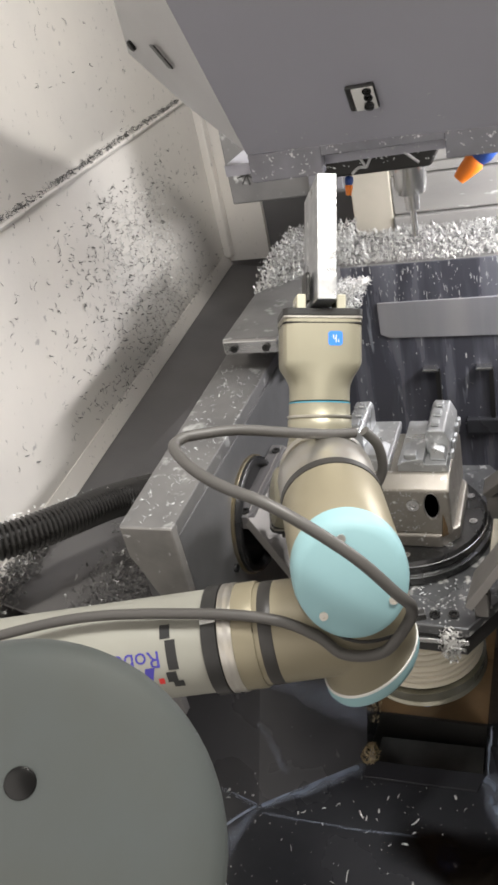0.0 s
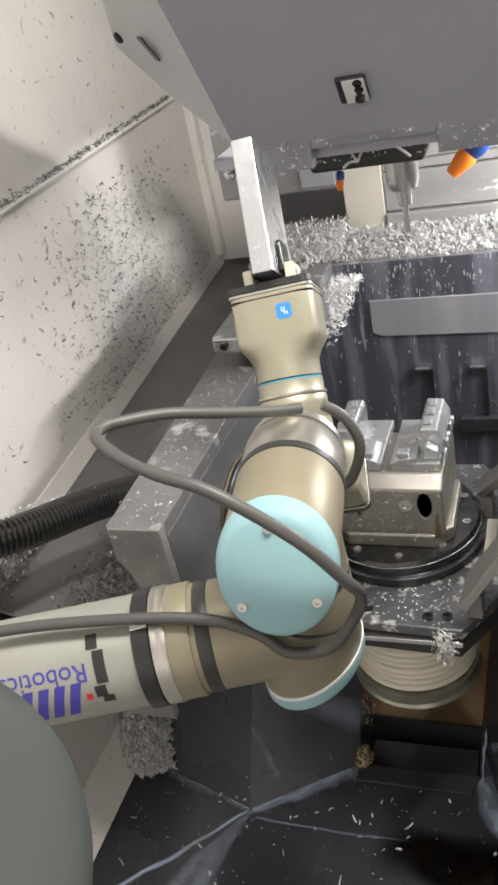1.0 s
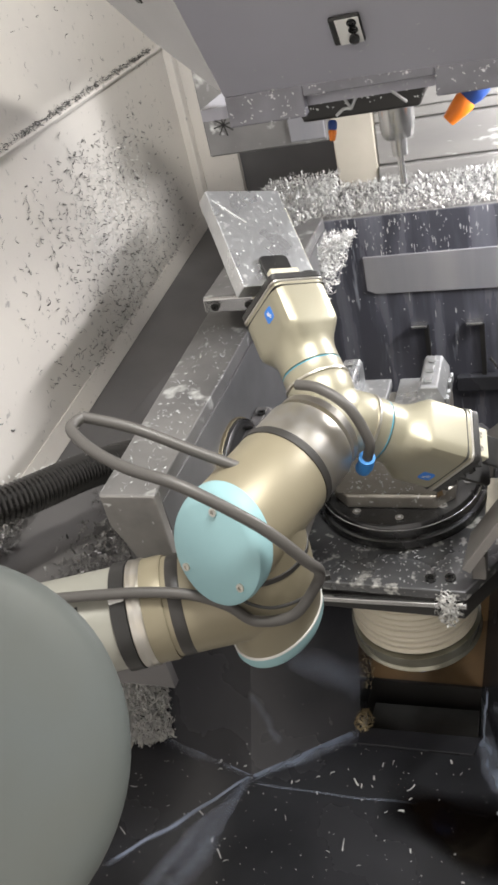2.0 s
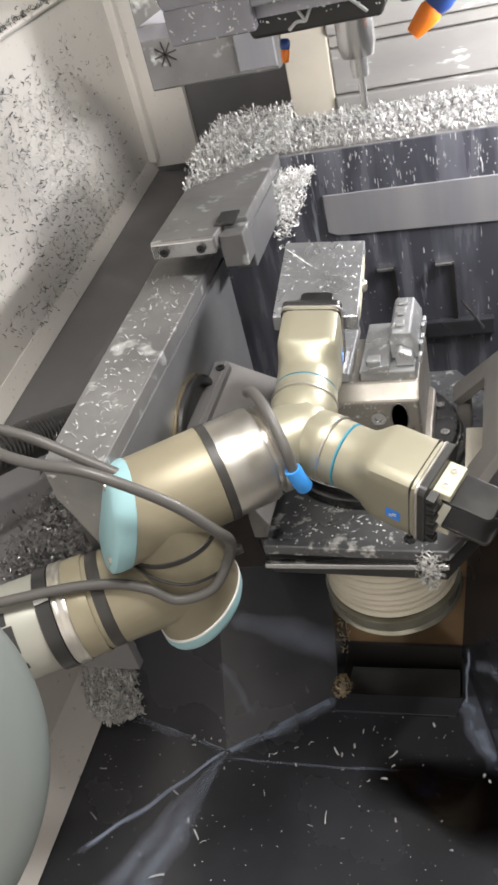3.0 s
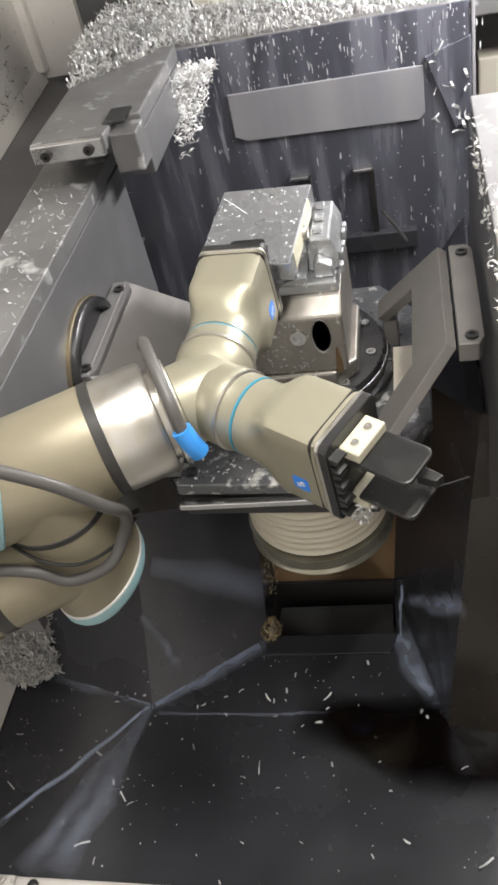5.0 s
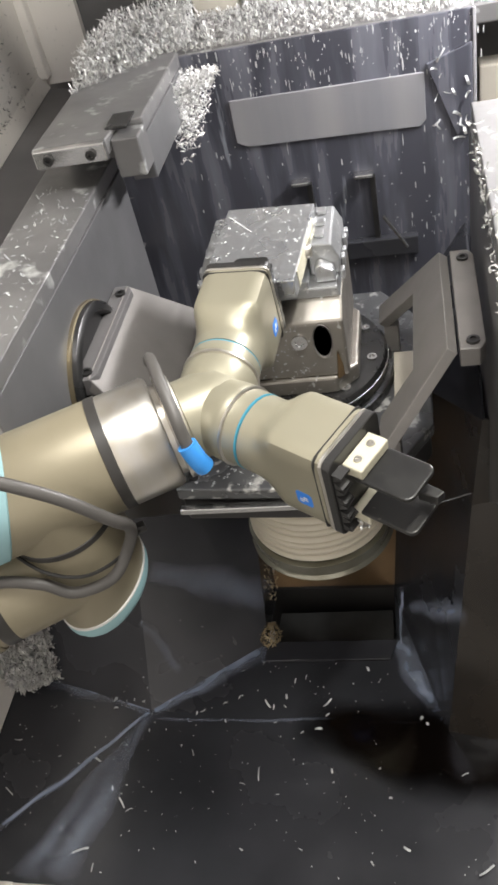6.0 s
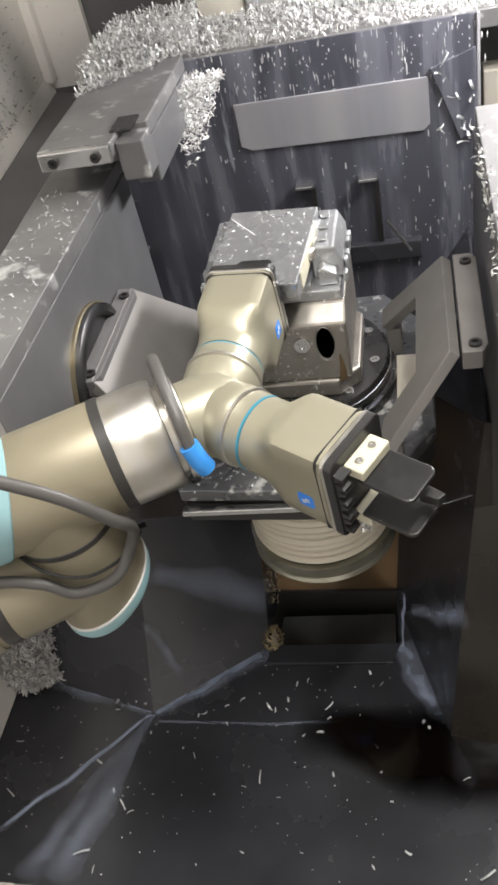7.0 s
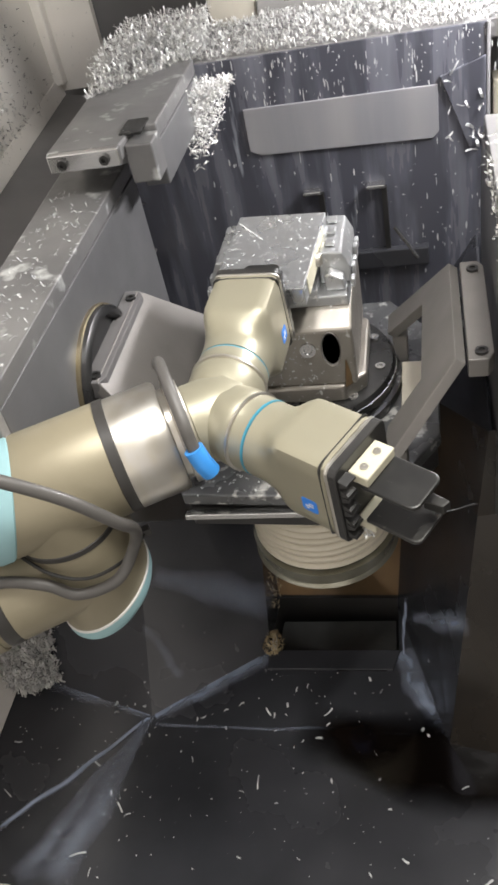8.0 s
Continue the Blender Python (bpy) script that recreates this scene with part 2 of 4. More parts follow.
def chips(name, places, normals, size, mat, label, category="metal chips", flat=0.35, width=0.22):
    """Curled cuttings as one heap: short bent strips."""
    verts, faces = [], []
    for p, nrm in zip(places, normals):
        p, nrm = np.array(p, float), np.array(nrm, float)
        d = rng.normal(size=3)
        d -= nrm * d.dot(nrm) * (1 - flat)
        d /= np.linalg.norm(d)
        w = np.cross(nrm, d)
        w /= np.linalg.norm(w) + 1e-9
        u = np.cross(d, w)
        L = size * rng.uniform(0.5, 1.5)
        curl = rng.uniform(0.8, 4.2) * rng.choice([-1, 1])
        wid = L * width * rng.uniform(0.6, 1.3)
        k = 5
        base = len(verts)
        R = L / abs(curl)
        for i in range(k):
            a = curl * (i / (k - 1) - 0.5)
            c = p + d * (R * math.sin(abs(a)) * (1 if a > 0 else -1)) + u * (R * (1 - math.cos(a))) * (1 if curl > 0 else -1) + nrm * L * 0.1
            tw = w * math.cos(a * 0.5) + u * math.sin(a * 0.5)
            verts += [c - tw * wid / 2, c + tw * wid / 2]
        for i in range(k - 1):
            b = base + 2 * i
            faces.append((b, b + 1, b + 3, b + 2))
    me = bpy.data.meshes.new(name)
    me.from_pydata([tuple(v) for v in verts], [], faces)
    me.materials.append(M[mat])
    return tagged(new(name, me), label, category, kind="stuff")


# ---- enclosure ----
def wx(y):
    """x of the left enclosure wall at depth y."""
    return -0.31 - 0.08 * (y - 1.3)


WALL_FOOT, CREASE = 0.60, 1.035


def enclosure():
    y0, y1 = 1.03, 2.42
    n = Vector((1, 0.08, 0)).normalized()
    up = sheet([(wx(y0), y0, CREASE + .004), (wx(y1), y1, CREASE + .004), (wx(y1), y1, 2.1), (wx(y0), y0, 2.1)], 0.02)
    structure("wall_left_upper", up, "cream", "cream painted sheet metal enclosure wall with chips", "wall")
    low = sheet([(wx(y0), y0, WALL_FOOT), (wx(y1), y1, WALL_FOOT), (wx(y1), y1, CREASE), (wx(y0), y0, CREASE)], 0.02)
    structure("wall_left_lower", low, "cream", "cream painted sheet metal wall spattered with chips", "wall")
    structure("trim_seam", tube([(wx(y0) + .001, y0, CREASE), (wx(y1) + .001, y1, CREASE)], 0.006, 8), "cream", "raised horizontal seam of the enclosure wall", "seam")
    structure("trim_foot", sheet([(wx(y0) + .012, y0, WALL_FOOT - .004), (wx(y1) + .012, y1, WALL_FOOT - .004), (wx(y1) + .002, y1, WALL_FOOT + .03), (wx(y0) + .002, y0, WALL_FOOT + .03)], 0.004), "cream", "folded hem at the foot of the wall", "trim")
    # back left corner: upright flange, pale strip and dark gap
    structure("trim_corner", block(wx(y1) - .0, wx(y1) + .022, y1 - .02, y1 + .01, 0.62, 2.1, .004), "cream", "upright corner flange of the enclosure", "trim")
    structure("wall_back_strip", block(wx(y1), wx(y1) + .12, y1 + .012, y1 + .03, 0.60, 2.1), "cream", "pale strip of back enclosure wall", "wall")
    structure("wall_back", block(-0.6, 1.3, 2.46, 2.5, -0.1, 2.1), "grey_sheet", "dark grey rear wall of the machine", "wall")
    # unseen wall, made dark so that the floor's right side reflects less
    structure("wall_right", block(0.98, 1.0, 0.1, 2.46, -0.1, 2.1), "grey_sheet", "unseen dark grey wall that keeps floor reflections dim", "wall")
    structure("ceiling", block(-0.6, 1.3, 0.55, 2.5, 2.1, 2.14), "grey_sheet", "grey sheet metal roof of the machine", "ceiling")
    structure("ground", block(-8, 8, -8, 8, -0.75, -0.7), "floor_shop", "grey concrete workshop floor", "floor")
    structure("machine_base", block(-0.62, 1.0, 0.87, 2.46, -0.70, -0.135), "cream", "cream painted machine base", "machine base")
    # unseen header, added to block lamp light from the near joint
    structure("unseen_lamp_shield", block(-0.9, 1.4, 0.80, 0.84, 1.50, 2.14, .004), "cream", "unseen cream header added to keep lamp light off the near joint", "header")
    # trough between wall and casting
    structure("trough_slope", sheet([(wx(1.10) + .010, 1.10, WALL_FOOT - .006), (-0.16, 1.10, 0.545), (-0.16, 2.46, 0.545), (wx(2.42) + .010, 2.42, WALL_FOOT - .006)], 0.004), "grey_sheet", "dark grey sloping chip trough", "trough")
    structure("trough_floor", sheet([(-0.159, 1.10, 0.544), (-0.035, 1.10, 0.53), (-0.035, 2.46, 0.53), (-0.159, 2.46, 0.544)], 0.004), "grey_sheet", "dark floor of the chip trough", "trough")
    structure("trough_lip", block(-0.44, -0.035, 1.085, 1.098, 0.42, 0.56), "grey_sheet", "dark grey end lip of the trough", "trough")
    structure("wall_left_inner", block(-0.62, -0.45, 1.0, 2.46, -0.1, 0.58), "grey_sheet", "dark grey inner wall", "wall")


enclosure()


def ribbon(a, b, w0, w1, n=24, normal=(0, 0, 1)):
    """Flat film from a to b, widening from w0 to w1, with a soft wavy run; u lies across it, v along it."""
    bm = bmesh.new()
    uv = bm.loops.layers.uv.new("UVMap")
    side = (b - a).cross(Vector(normal)).normalized()
    rows = []
    for i in range(n + 1):
        k = i / n
        c = a.lerp(b, k) + side * (.004 * math.sin(7 * k + w1 * 90) + .002 * math.sin(19 * k)) * k * (1 - k) * 3
        w = (w0 + (w1 - w0) * k) * .5 * (1 + .15 * math.sin(11 * k + 2))
        rows.append((bm.verts.new(c - side * w), bm.verts.new(c + side * w), k))
    for p, q in zip(rows, rows[1:]):
        f = bm.faces.new((p[0], p[1], q[1], q[0]))
        for lp, c in zip(f.loops, ((0, p[2]), (1, p[2]), (1, q[2]), (0, q[2]))):
            lp[uv].uv = c
    bm.normal_update()
    if bm.faces[:][0].normal.z < 0:
        bmesh.ops.reverse_faces(bm, faces=bm.faces[:])
    return bm


FILMS = {}


def film_or_reflection(dense, colour=(0.37, 0.43, 0.56), name="milky_coolant_and_sheen", start=40.0, gain=1.0):
    """Film of milky coolant or painted reflection: thin towards its sides, streaky along its run."""
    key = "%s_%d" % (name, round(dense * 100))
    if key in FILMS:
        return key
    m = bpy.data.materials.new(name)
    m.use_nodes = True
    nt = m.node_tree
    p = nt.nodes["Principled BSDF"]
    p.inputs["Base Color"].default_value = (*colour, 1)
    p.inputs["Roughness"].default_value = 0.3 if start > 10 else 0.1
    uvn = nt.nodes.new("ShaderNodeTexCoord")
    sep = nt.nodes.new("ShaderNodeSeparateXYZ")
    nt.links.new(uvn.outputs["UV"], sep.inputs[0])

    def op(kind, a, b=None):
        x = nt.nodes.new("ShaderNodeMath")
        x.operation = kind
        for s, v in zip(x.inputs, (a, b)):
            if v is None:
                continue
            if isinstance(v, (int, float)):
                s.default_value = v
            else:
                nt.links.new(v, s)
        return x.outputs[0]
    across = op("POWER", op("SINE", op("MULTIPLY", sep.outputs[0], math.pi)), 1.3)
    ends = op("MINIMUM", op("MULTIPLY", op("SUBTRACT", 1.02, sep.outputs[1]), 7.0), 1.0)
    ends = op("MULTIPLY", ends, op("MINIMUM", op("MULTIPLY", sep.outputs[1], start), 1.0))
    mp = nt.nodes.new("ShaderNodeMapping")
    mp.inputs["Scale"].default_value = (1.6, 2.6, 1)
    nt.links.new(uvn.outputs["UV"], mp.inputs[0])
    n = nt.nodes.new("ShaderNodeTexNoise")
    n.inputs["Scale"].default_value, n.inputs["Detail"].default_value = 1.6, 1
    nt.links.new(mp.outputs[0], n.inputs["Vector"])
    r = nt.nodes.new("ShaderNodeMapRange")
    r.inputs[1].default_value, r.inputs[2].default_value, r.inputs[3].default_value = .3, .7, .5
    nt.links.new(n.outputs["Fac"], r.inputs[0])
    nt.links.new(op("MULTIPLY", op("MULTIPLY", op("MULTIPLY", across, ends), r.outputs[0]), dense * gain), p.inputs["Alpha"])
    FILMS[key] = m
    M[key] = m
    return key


def chute():
    """Dark sheet chute with folded gutters that run to the conveyor mouth."""
    g = Vector((-0.058, 1.228, 0))
    hfl, hfr, hbl, hbr = (0.118, 1.352, 0), (0.328, 1.357, 0), (0.122, 1.455, 0), (0.324, 1.445, 0)
    structure("floor", sheet([(-0.31, 0.965, 0), (1.0, 0.93, 0), (1.0, 1.17, 0), (0.47, 1.187, 0), (0.40, 1.20, 0), hfr, hfl, g, (-0.25, 1.30, 0), (-0.31, 1.31, 0)], 0.004),
              "dark_sheet", "wet black chute floor with scattered chips", "floor")
    structure("chute_left", sheet([(-0.36, 1.315, 0), g, (-0.07, 1.56, 0.42), (-0.40, 1.62, 0.42)], 0.004), "dark_sheet", "black sloping chute plate", "chute")
    structure("chute_inner", sheet([g, hfl, hbl, (0.10, 1.62, 0.33), (-0.07, 1.56, 0.42)], 0.004), "dark_sheet", "black sloping chute plate", "chute")
    structure("chute_right", sheet([hfr, (0.40, 1.20, 0), (0.445, 1.31, 0.36), (0.36, 1.62, 0.33), hbr], 0.004), "dark_sheet", "black sloping chute plate", "chute")
    structure("chute_right_front", sheet([(0.40, 1.20, 0), (0.47, 1.187, 0), (1.0, 1.17, 0.0), (1.0, 1.29, 0.5), (0.458, 1.31, 0.5), (0.445, 1.31, 0.36)], 0.004), "brown_sheet", "dark brown upright chute plate", "chute")
    structure("chute_right_back", sheet([(0.445, 1.31, 0.36), (0.458, 1.31, 0.5), (0.470, 1.78, 0.5), (0.36, 1.78, 0.33), (0.36, 1.62, 0.33)], 0.004), "dark_sheet", "dark chute plate under the casting", "chute")
    structure("sill", block(-0.6, 1.0, 0.86, 0.962, -0.05, 0.012, .004), "cream", "cream painted door sill", "sill")
    structure("wall_low_left", sheet([(-0.364, 0.86, 0.05), (-0.364, 1.36, 0.05), (-0.405, 1.36, 0.40), (-0.405, 0.86, 0.40)], 0.004), "cream", "cream lower enclosure wall", "wall")
    structure("trim_low_left", sheet([(-0.364, 0.86, 0.052), (-0.306, 0.86, 0.004), (-0.306, 1.34, 0.004), (-0.364, 1.34, 0.052)], 0.004), "cream", "cream folded edge along the chute", "trim")
    # conveyor mouth
    m = thing("conveyor_mouth", "dark rectangular chip conveyor opening with a steel lip", "chip conveyor", "structure")
    part("front_wall", sheet([hfl, hfr, (0.325, 1.36, -0.10), (0.12, 1.355, -0.10)], 0.003), "black", m)
    part("back_wall", block(0.10, 0.345, 1.452, 1.458, -0.12, 0.012), "black", m)
    part("bottom", block(0.10, 0.345, 1.35, 1.46, -0.125, -0.12), "black", m)
    part("lip", prism([(0.118, 1.315), (0.318, 1.318), (0.330, 1.354), (0.118, 1.350)], Matrix.Translation((0, 0, 0.001)), 0.006, 0.001), "dark_sheet", m, "worn dark steel lip")
    part("flap", sheet([(0.128, 1.358, -0.012), (0.322, 1.362, -0.012), (0.320, 1.432, -0.024), (0.13, 1.428, -0.024)], 0.004), "lip_steel", m)
    structure("wall_ochre", block(0.10, 0.36, 1.62, 1.63, 0.0, 0.33), "ochre", "warm ochre lit panel behind the conveyor opening", "wall")
    structure("ledge_low", block(0.115, 0.33, 1.458, 1.62, 0.0, 0.010), "ochre", "ochre stained plate behind the opening", "floor")
    # the two wide streaks running to the sill paint reflected sheen on the floor
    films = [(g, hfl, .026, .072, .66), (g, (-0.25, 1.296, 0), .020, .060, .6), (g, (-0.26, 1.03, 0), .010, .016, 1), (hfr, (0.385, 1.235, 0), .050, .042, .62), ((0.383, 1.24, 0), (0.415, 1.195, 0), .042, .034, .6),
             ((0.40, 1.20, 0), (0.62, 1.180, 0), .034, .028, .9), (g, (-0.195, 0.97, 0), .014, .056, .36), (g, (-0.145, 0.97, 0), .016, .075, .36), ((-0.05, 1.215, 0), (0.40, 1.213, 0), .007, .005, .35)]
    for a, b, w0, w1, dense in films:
        structure("trim_gutter", ribbon(Vector(a) + Vector((0, 0, .0012)), Vector(b) + Vector((0, 0, .0012)), w0, w1), film_or_reflection(dense), "milky coolant film and painted sheen along the chute", "fold")
    # dark reflection on the floor, put in as a nearly black film
    structure("painted_reflection", ribbon(Vector((0.171, 1.216, 0.002)), Vector((0.548, 1.145, 0.002)), .10, .20), film_or_reflection(.97, (0.003, 0.002, 0.0015), "dark_reflection_film", 4.0, 1.9), "dark reflection painted on the chute floor", "puddle")
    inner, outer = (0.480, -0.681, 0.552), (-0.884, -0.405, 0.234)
    # the long film across the right plate paints a soft reflection
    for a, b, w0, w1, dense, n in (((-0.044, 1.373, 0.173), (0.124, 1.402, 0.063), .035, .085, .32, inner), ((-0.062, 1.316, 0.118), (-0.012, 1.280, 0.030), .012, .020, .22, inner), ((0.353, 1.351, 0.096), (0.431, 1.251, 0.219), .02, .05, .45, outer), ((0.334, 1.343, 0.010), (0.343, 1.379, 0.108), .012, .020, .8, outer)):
        structure("trim_film", ribbon(Vector(a), Vector(b), w0, w1, normal=n), film_or_reflection(dense), "drying milky coolant film and painted reflection on a chute plate", "film")
    t = thing("sill_latch", "small cream latch plate with a dome screw on the sill", "latch")
    part("plate", block(-.265, -.195, .925, .960, .0122, .020, .002), "cream", t)
    part("lever", prism([(-.25, .932), (-.215, .938), (-.205, .955), (-.245, .952)], Matrix.Translation((0, 0, .0202)), .006, .001), "brushed", t, "worn metal lever")
    part("screw", lathe([(.008, 0), (.0075, .004), (.004, .006), (0, .0065)], Matrix.Translation((-.168, .950, .0122)), 16), "black_oxide", t, "dome head screw")


chute()


# ---- machine back ----
def back():
    w = structure("wall_pit", block(-.057, .488, 1.765, 1.79, 0.0, 0.803, .002), "back_sheet", "wet dark blue-grey sheet streaked by coolant", "wall")
    structure("ledge", block(-0.03, 0.60, 1.7655, 1.93, 0.780, 0.8045, .002), "cast", "machined ledge strewn with chips", "ledge")
    p = thing("wall_panel", "flat grey rectangular panel with cut corners, streaked", "panel", "structure")
    part("plate", prism([(.149, .672), (.165, .664), (.412, .659), (.421, .668), (.421, .732), (.149, .733)], basis((0, 1.765, 0), (0, -1, 0), (1, 0, 0)), 0.004, .001), "panel_grey", p)
    for x in (0.233, 0.327):
        t = thing("hook_tab", "small bent steel tab on the dark wall", "bracket", group="tabs on the pit wall")
        part("tab", block(x - .014, x + .014, 1.748, 1.766, 0.598, 0.604, .0015), "bright_edge", t)
        part("shadow_slot", block(x + .008, x + .016, 1.757, 1.766, 0.49, 0.596), "black", t)
    b = thing("lower_plate", "dark plate with an oblique bright rod at the wall's foot", "plate")
    part("plate", block(.29, .40, 1.750, 1.765, .465, .495, .002), "dark_sheet", b)
    part("rod", tube([(0.351, 1.742, 0.538), (0.369, 1.742, 0.508), (0.383, 1.742, 0.483)], .003, 8), "bright_edge", b)
    part("foot", block(-.05, .505, 1.60, 1.765, .30, .32), "dark_sheet", b)
    structure("trim_edge", block(.485, .4895, 1.7605, 1.7645, .44, .803, .001), "panel_grey", "pale folded edge of the dark sheet", "trim")
    f = thing("corner_gusset", "dark diagonal gusset splashed with coolant", "gusset")
    part("plate", prism([(.424, .742), (.484, .762), (.484, .655), (.462, .640)], basis((0, 1.7645, 0), (0, -1, 0), (1, 0, 0)), .006, .001), "back_sheet", f)
    k = thing("side_cover", "pale cream cover block behind the casting", "machine cover")
    part("block", block(.496, .60, 1.80, 1.84, .640, .715, .003), "column_cream", k)
    # column behind the spindle
    c = thing("column_cover", "pale steel column cover with wet horizontal slats", "machine cover")
    part("cream_edge", block(.088, .162, 1.93, 1.97, .80, 1.20, .002), "column_cream", c, "cream painted edge strip")
    for i, (za, zb, d) in enumerate(((.80, .833, 0), (.835, .905, .008), (.907, .925, .012), (.928, 1.2, 0))):
        part("slat", block(.163, .75, 1.925 + d, 1.965, za, zb, .003), "column", c)
    s = thing("saddle_plate", "grey machined saddle plate with a scratched star mark", "machine cover")
    part("plate", block(-.137, .087, 1.90, 1.94, .898, 1.10, .003), "cast", s)
    part("inset", block(.02, .085, 1.896, 1.90, .905, .985, .002), "panel_grey", s)
    for k in range(4):
        part("star_stroke", block(-.020, .020, -.0012, .0012, 0, .0012), "black", s, at=basis((-.098, 1.8995, .952), (0, -1, 0), (math.cos(k * math.pi / 4 + .2), 0, math.sin(k * math.pi / 4 + .2))))


back()


# ---- trunnion ----
def casting(name, flip, label):
    """Support casting of the trunnion; flip mirrors it about the table's middle."""
    def X(x):
        return 0.499 - x if flip else x

    def span(a, b):
        return (min(X(a), X(b)), max(X(a), X(b)))
    t = thing(name, label, "machine casting")
    yf, yb = 1.087, 1.575
    part("top", prism([(X(a), b) for a, b in ((-.038, yf), (.033, yf), (.030, yb), (-.058, yb))], Matrix.Translation((0, 0, .735)), .020, .0015), "cast", t, "wet machined top with coolant foam")
    ring = [(yf + .012, .735), (yb, .735), (yb, .25), (1.42, .25), (1.16, .52), (yf + .012, .58)]
    part("side", prism(ring, basis((min(X(-.034), X(.033)), 0, 0), (1, 0, 0), (0, 1, 0)), .067, .001), "cast_side", t, "smooth grey side")
    out = [(-.037, .755), (.033, .755), (.033, .60), (.005, .60), (-.028, .69), (-.037, .71)]
    part("front", prism([(X(a), b - .001) for a, b in out], basis((0, yf + .012, 0), (0, -1, 0), (1, 0, 0)), .014, .002), "cast_front", t, "rough cast front face")
    return t


casting("trunnion_support", False, "long grey machined casting with wet top beside the pit")
casting("trunnion_support", True, "long grey machined casting with a ragged chip edge")


def shelf():
    s = thing("bracket_shelf", "machined corner block with bolted bright front plate", "machine casting")
    part("block", prism([(-.030, 1.478), (.060, 1.482), (.064, 1.53), (.092, 1.535), (.092, 1.765), (-.034, 1.765)], Matrix.Translation((0, 0, .791)), .019, .002), "cast", s)
    part("riser", block(-.028, .060, 1.56, 1.765, .756, .7905), "cast_side", s)
    part("front_plate", block(-.026, .062, 1.468, 1.4775, .790, .8110, .0015), "bright_edge", s, "bright steel front plate")
    for x in (-.008, .044):
        part("bolt", lathe([(.006, 0), (.006, .004), (.003, .004), (.003, .001), (0, .001)], basis((x, 1.468, .800), (0, -1, 0)), 12), "black", s)
    part("pocket", block(.053, .080, 1.508, 1.552, .8085, .8125, .001), "black_oxide", s, "small square pocket")
    part("foot", block(.0615, .095, 1.492, 1.532, .757, .8035, .002), "cast", s)
    part("web", block(.0625, .093, 1.532, 1.765, .735, .7905, .002), "cast_side", s)


shelf()

PX, PY, PZ = 0.24, 1.40, 0.545   # middle of the rotary table's top


def yoke():
    y = thing("trunnion_yoke", "grey trunnion cradle with wet platform and ribbed motor housing", "machine cradle")
    # hexagonal platform
    out = [(.118, 1.215), (.345, 1.205), (.405, 1.30), (.405, 1.50), (.345, 1.585), (.135, 1.585), (.072, 1.50), (.072, 1.30)]
    part("platform", prism(out, Matrix.Translation((0, 0, .492)), .016, .002), "platform", y, "platform plate covered in coolant foam")
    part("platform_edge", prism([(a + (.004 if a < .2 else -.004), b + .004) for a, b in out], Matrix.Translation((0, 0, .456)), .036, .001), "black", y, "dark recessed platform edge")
    part("edge_strip", block(.118, .345, 1.204, 1.214, .478, .486, .001), "bright_edge", y, "bright strip along the edge")
    part("skirt", prism([(.125, 1.285), (.340, 1.280), (.385, 1.34), (.36, 1.52), (.13, 1.52), (.085, 1.34)], Matrix.Translation((0, 0, .425)), .031, .001), "dark_sheet", y)
    for bx, by in ((.135, 1.235), (.325, 1.228), (.30, 1.225), (.10, 1.28)):
        part("bolt", lathe([(.007, 0), (.007, .004), (.004, .004), (.004, .001), (0, .001)], Matrix.Translation((bx, by, .508)), 14), "black_oxide", y)
    # sloping arms with a window
    run = Vector((.075, 0, .100)).length
    for flip in (False, True):
        side = 1 if flip else -1
        foot = .356 if flip else .118
        up = Vector((side * .075, 0, .100)).normalized()
        m = basis((foot, 0, .545), (-side * up.z, 0, abs(up.x)), up)
        sgn = 1 if (m.to_3x3() @ Vector((0, 1, 0))).y > 0 else -1
        ring = [(-.012, sgn * 1.505), (run, sgn * 1.425), (run, sgn * 1.245), (-.012, sgn * 1.215)]
        if flip:
            ring = [(.0, sgn * 1.480), (run, sgn * 1.425), (run, sgn * 1.245), (-.006, sgn * 1.205), (.006, sgn * 1.262), (run * .54, sgn * 1.276), (run * .58, sgn * 1.410), (.0, sgn * 1.440)]
        part("arm", prism(ring, m, .012, .001), "yoke", y, "grey sloping cradle arm")
        for ya, yb in ((1.228, 1.262), (1.440, 1.470)):
            part("arm_leg", block(*sorted((foot - side * .004, foot + side * .014)), ya, yb, .5085, .548, .002), "yoke", y, "grey cradle leg")
        fx = .446 if flip else .048
        flange = [(fx - .013, 1.243), (fx + .006, 1.243), (fx + .012, 1.254), (fx + .012, 1.416), (fx + .006, 1.427), (fx - .013, 1.427)]
        part("arm_flange", prism(flange, Matrix.Translation((0, 0, .630)), .021, .0012), "yoke" if flip else "grey_sheet", y, "bolted arm flange")
        for yy in (1.255, 1.408):
            part("flange_bolt", lathe([(.0065, 0), (.0065, .003), (.0035, .003), (.0035, .001), (0, .001)], Matrix.Translation((fx, yy, .651)), 12), "black", y)
        if flip:
            part("arm_backing", block(.362, .392, 1.33, 1.43, .5085, .516, .001), "column_cream", y, "pale plate behind the arm window")
            continue
        part("pivot_ring", lathe([(.086, 0), (.086, .010), (.082, .013), (.076, .013), (.072, .004), (.0, .004)], basis((.033, 1.310, .605), (1, 0, 0), (0, 1, 0)), 48), "black_oxide", y, "round black pivot bearing ring")
        part("pivot_seal", lathe([(.0885, 0), (.0885, .004), (.0865, .005), (.0865, 0)], basis((.033, 1.310, .605), (1, 0, 0), (0, 1, 0)), 48), "brass", y, "brass coloured seal ring")
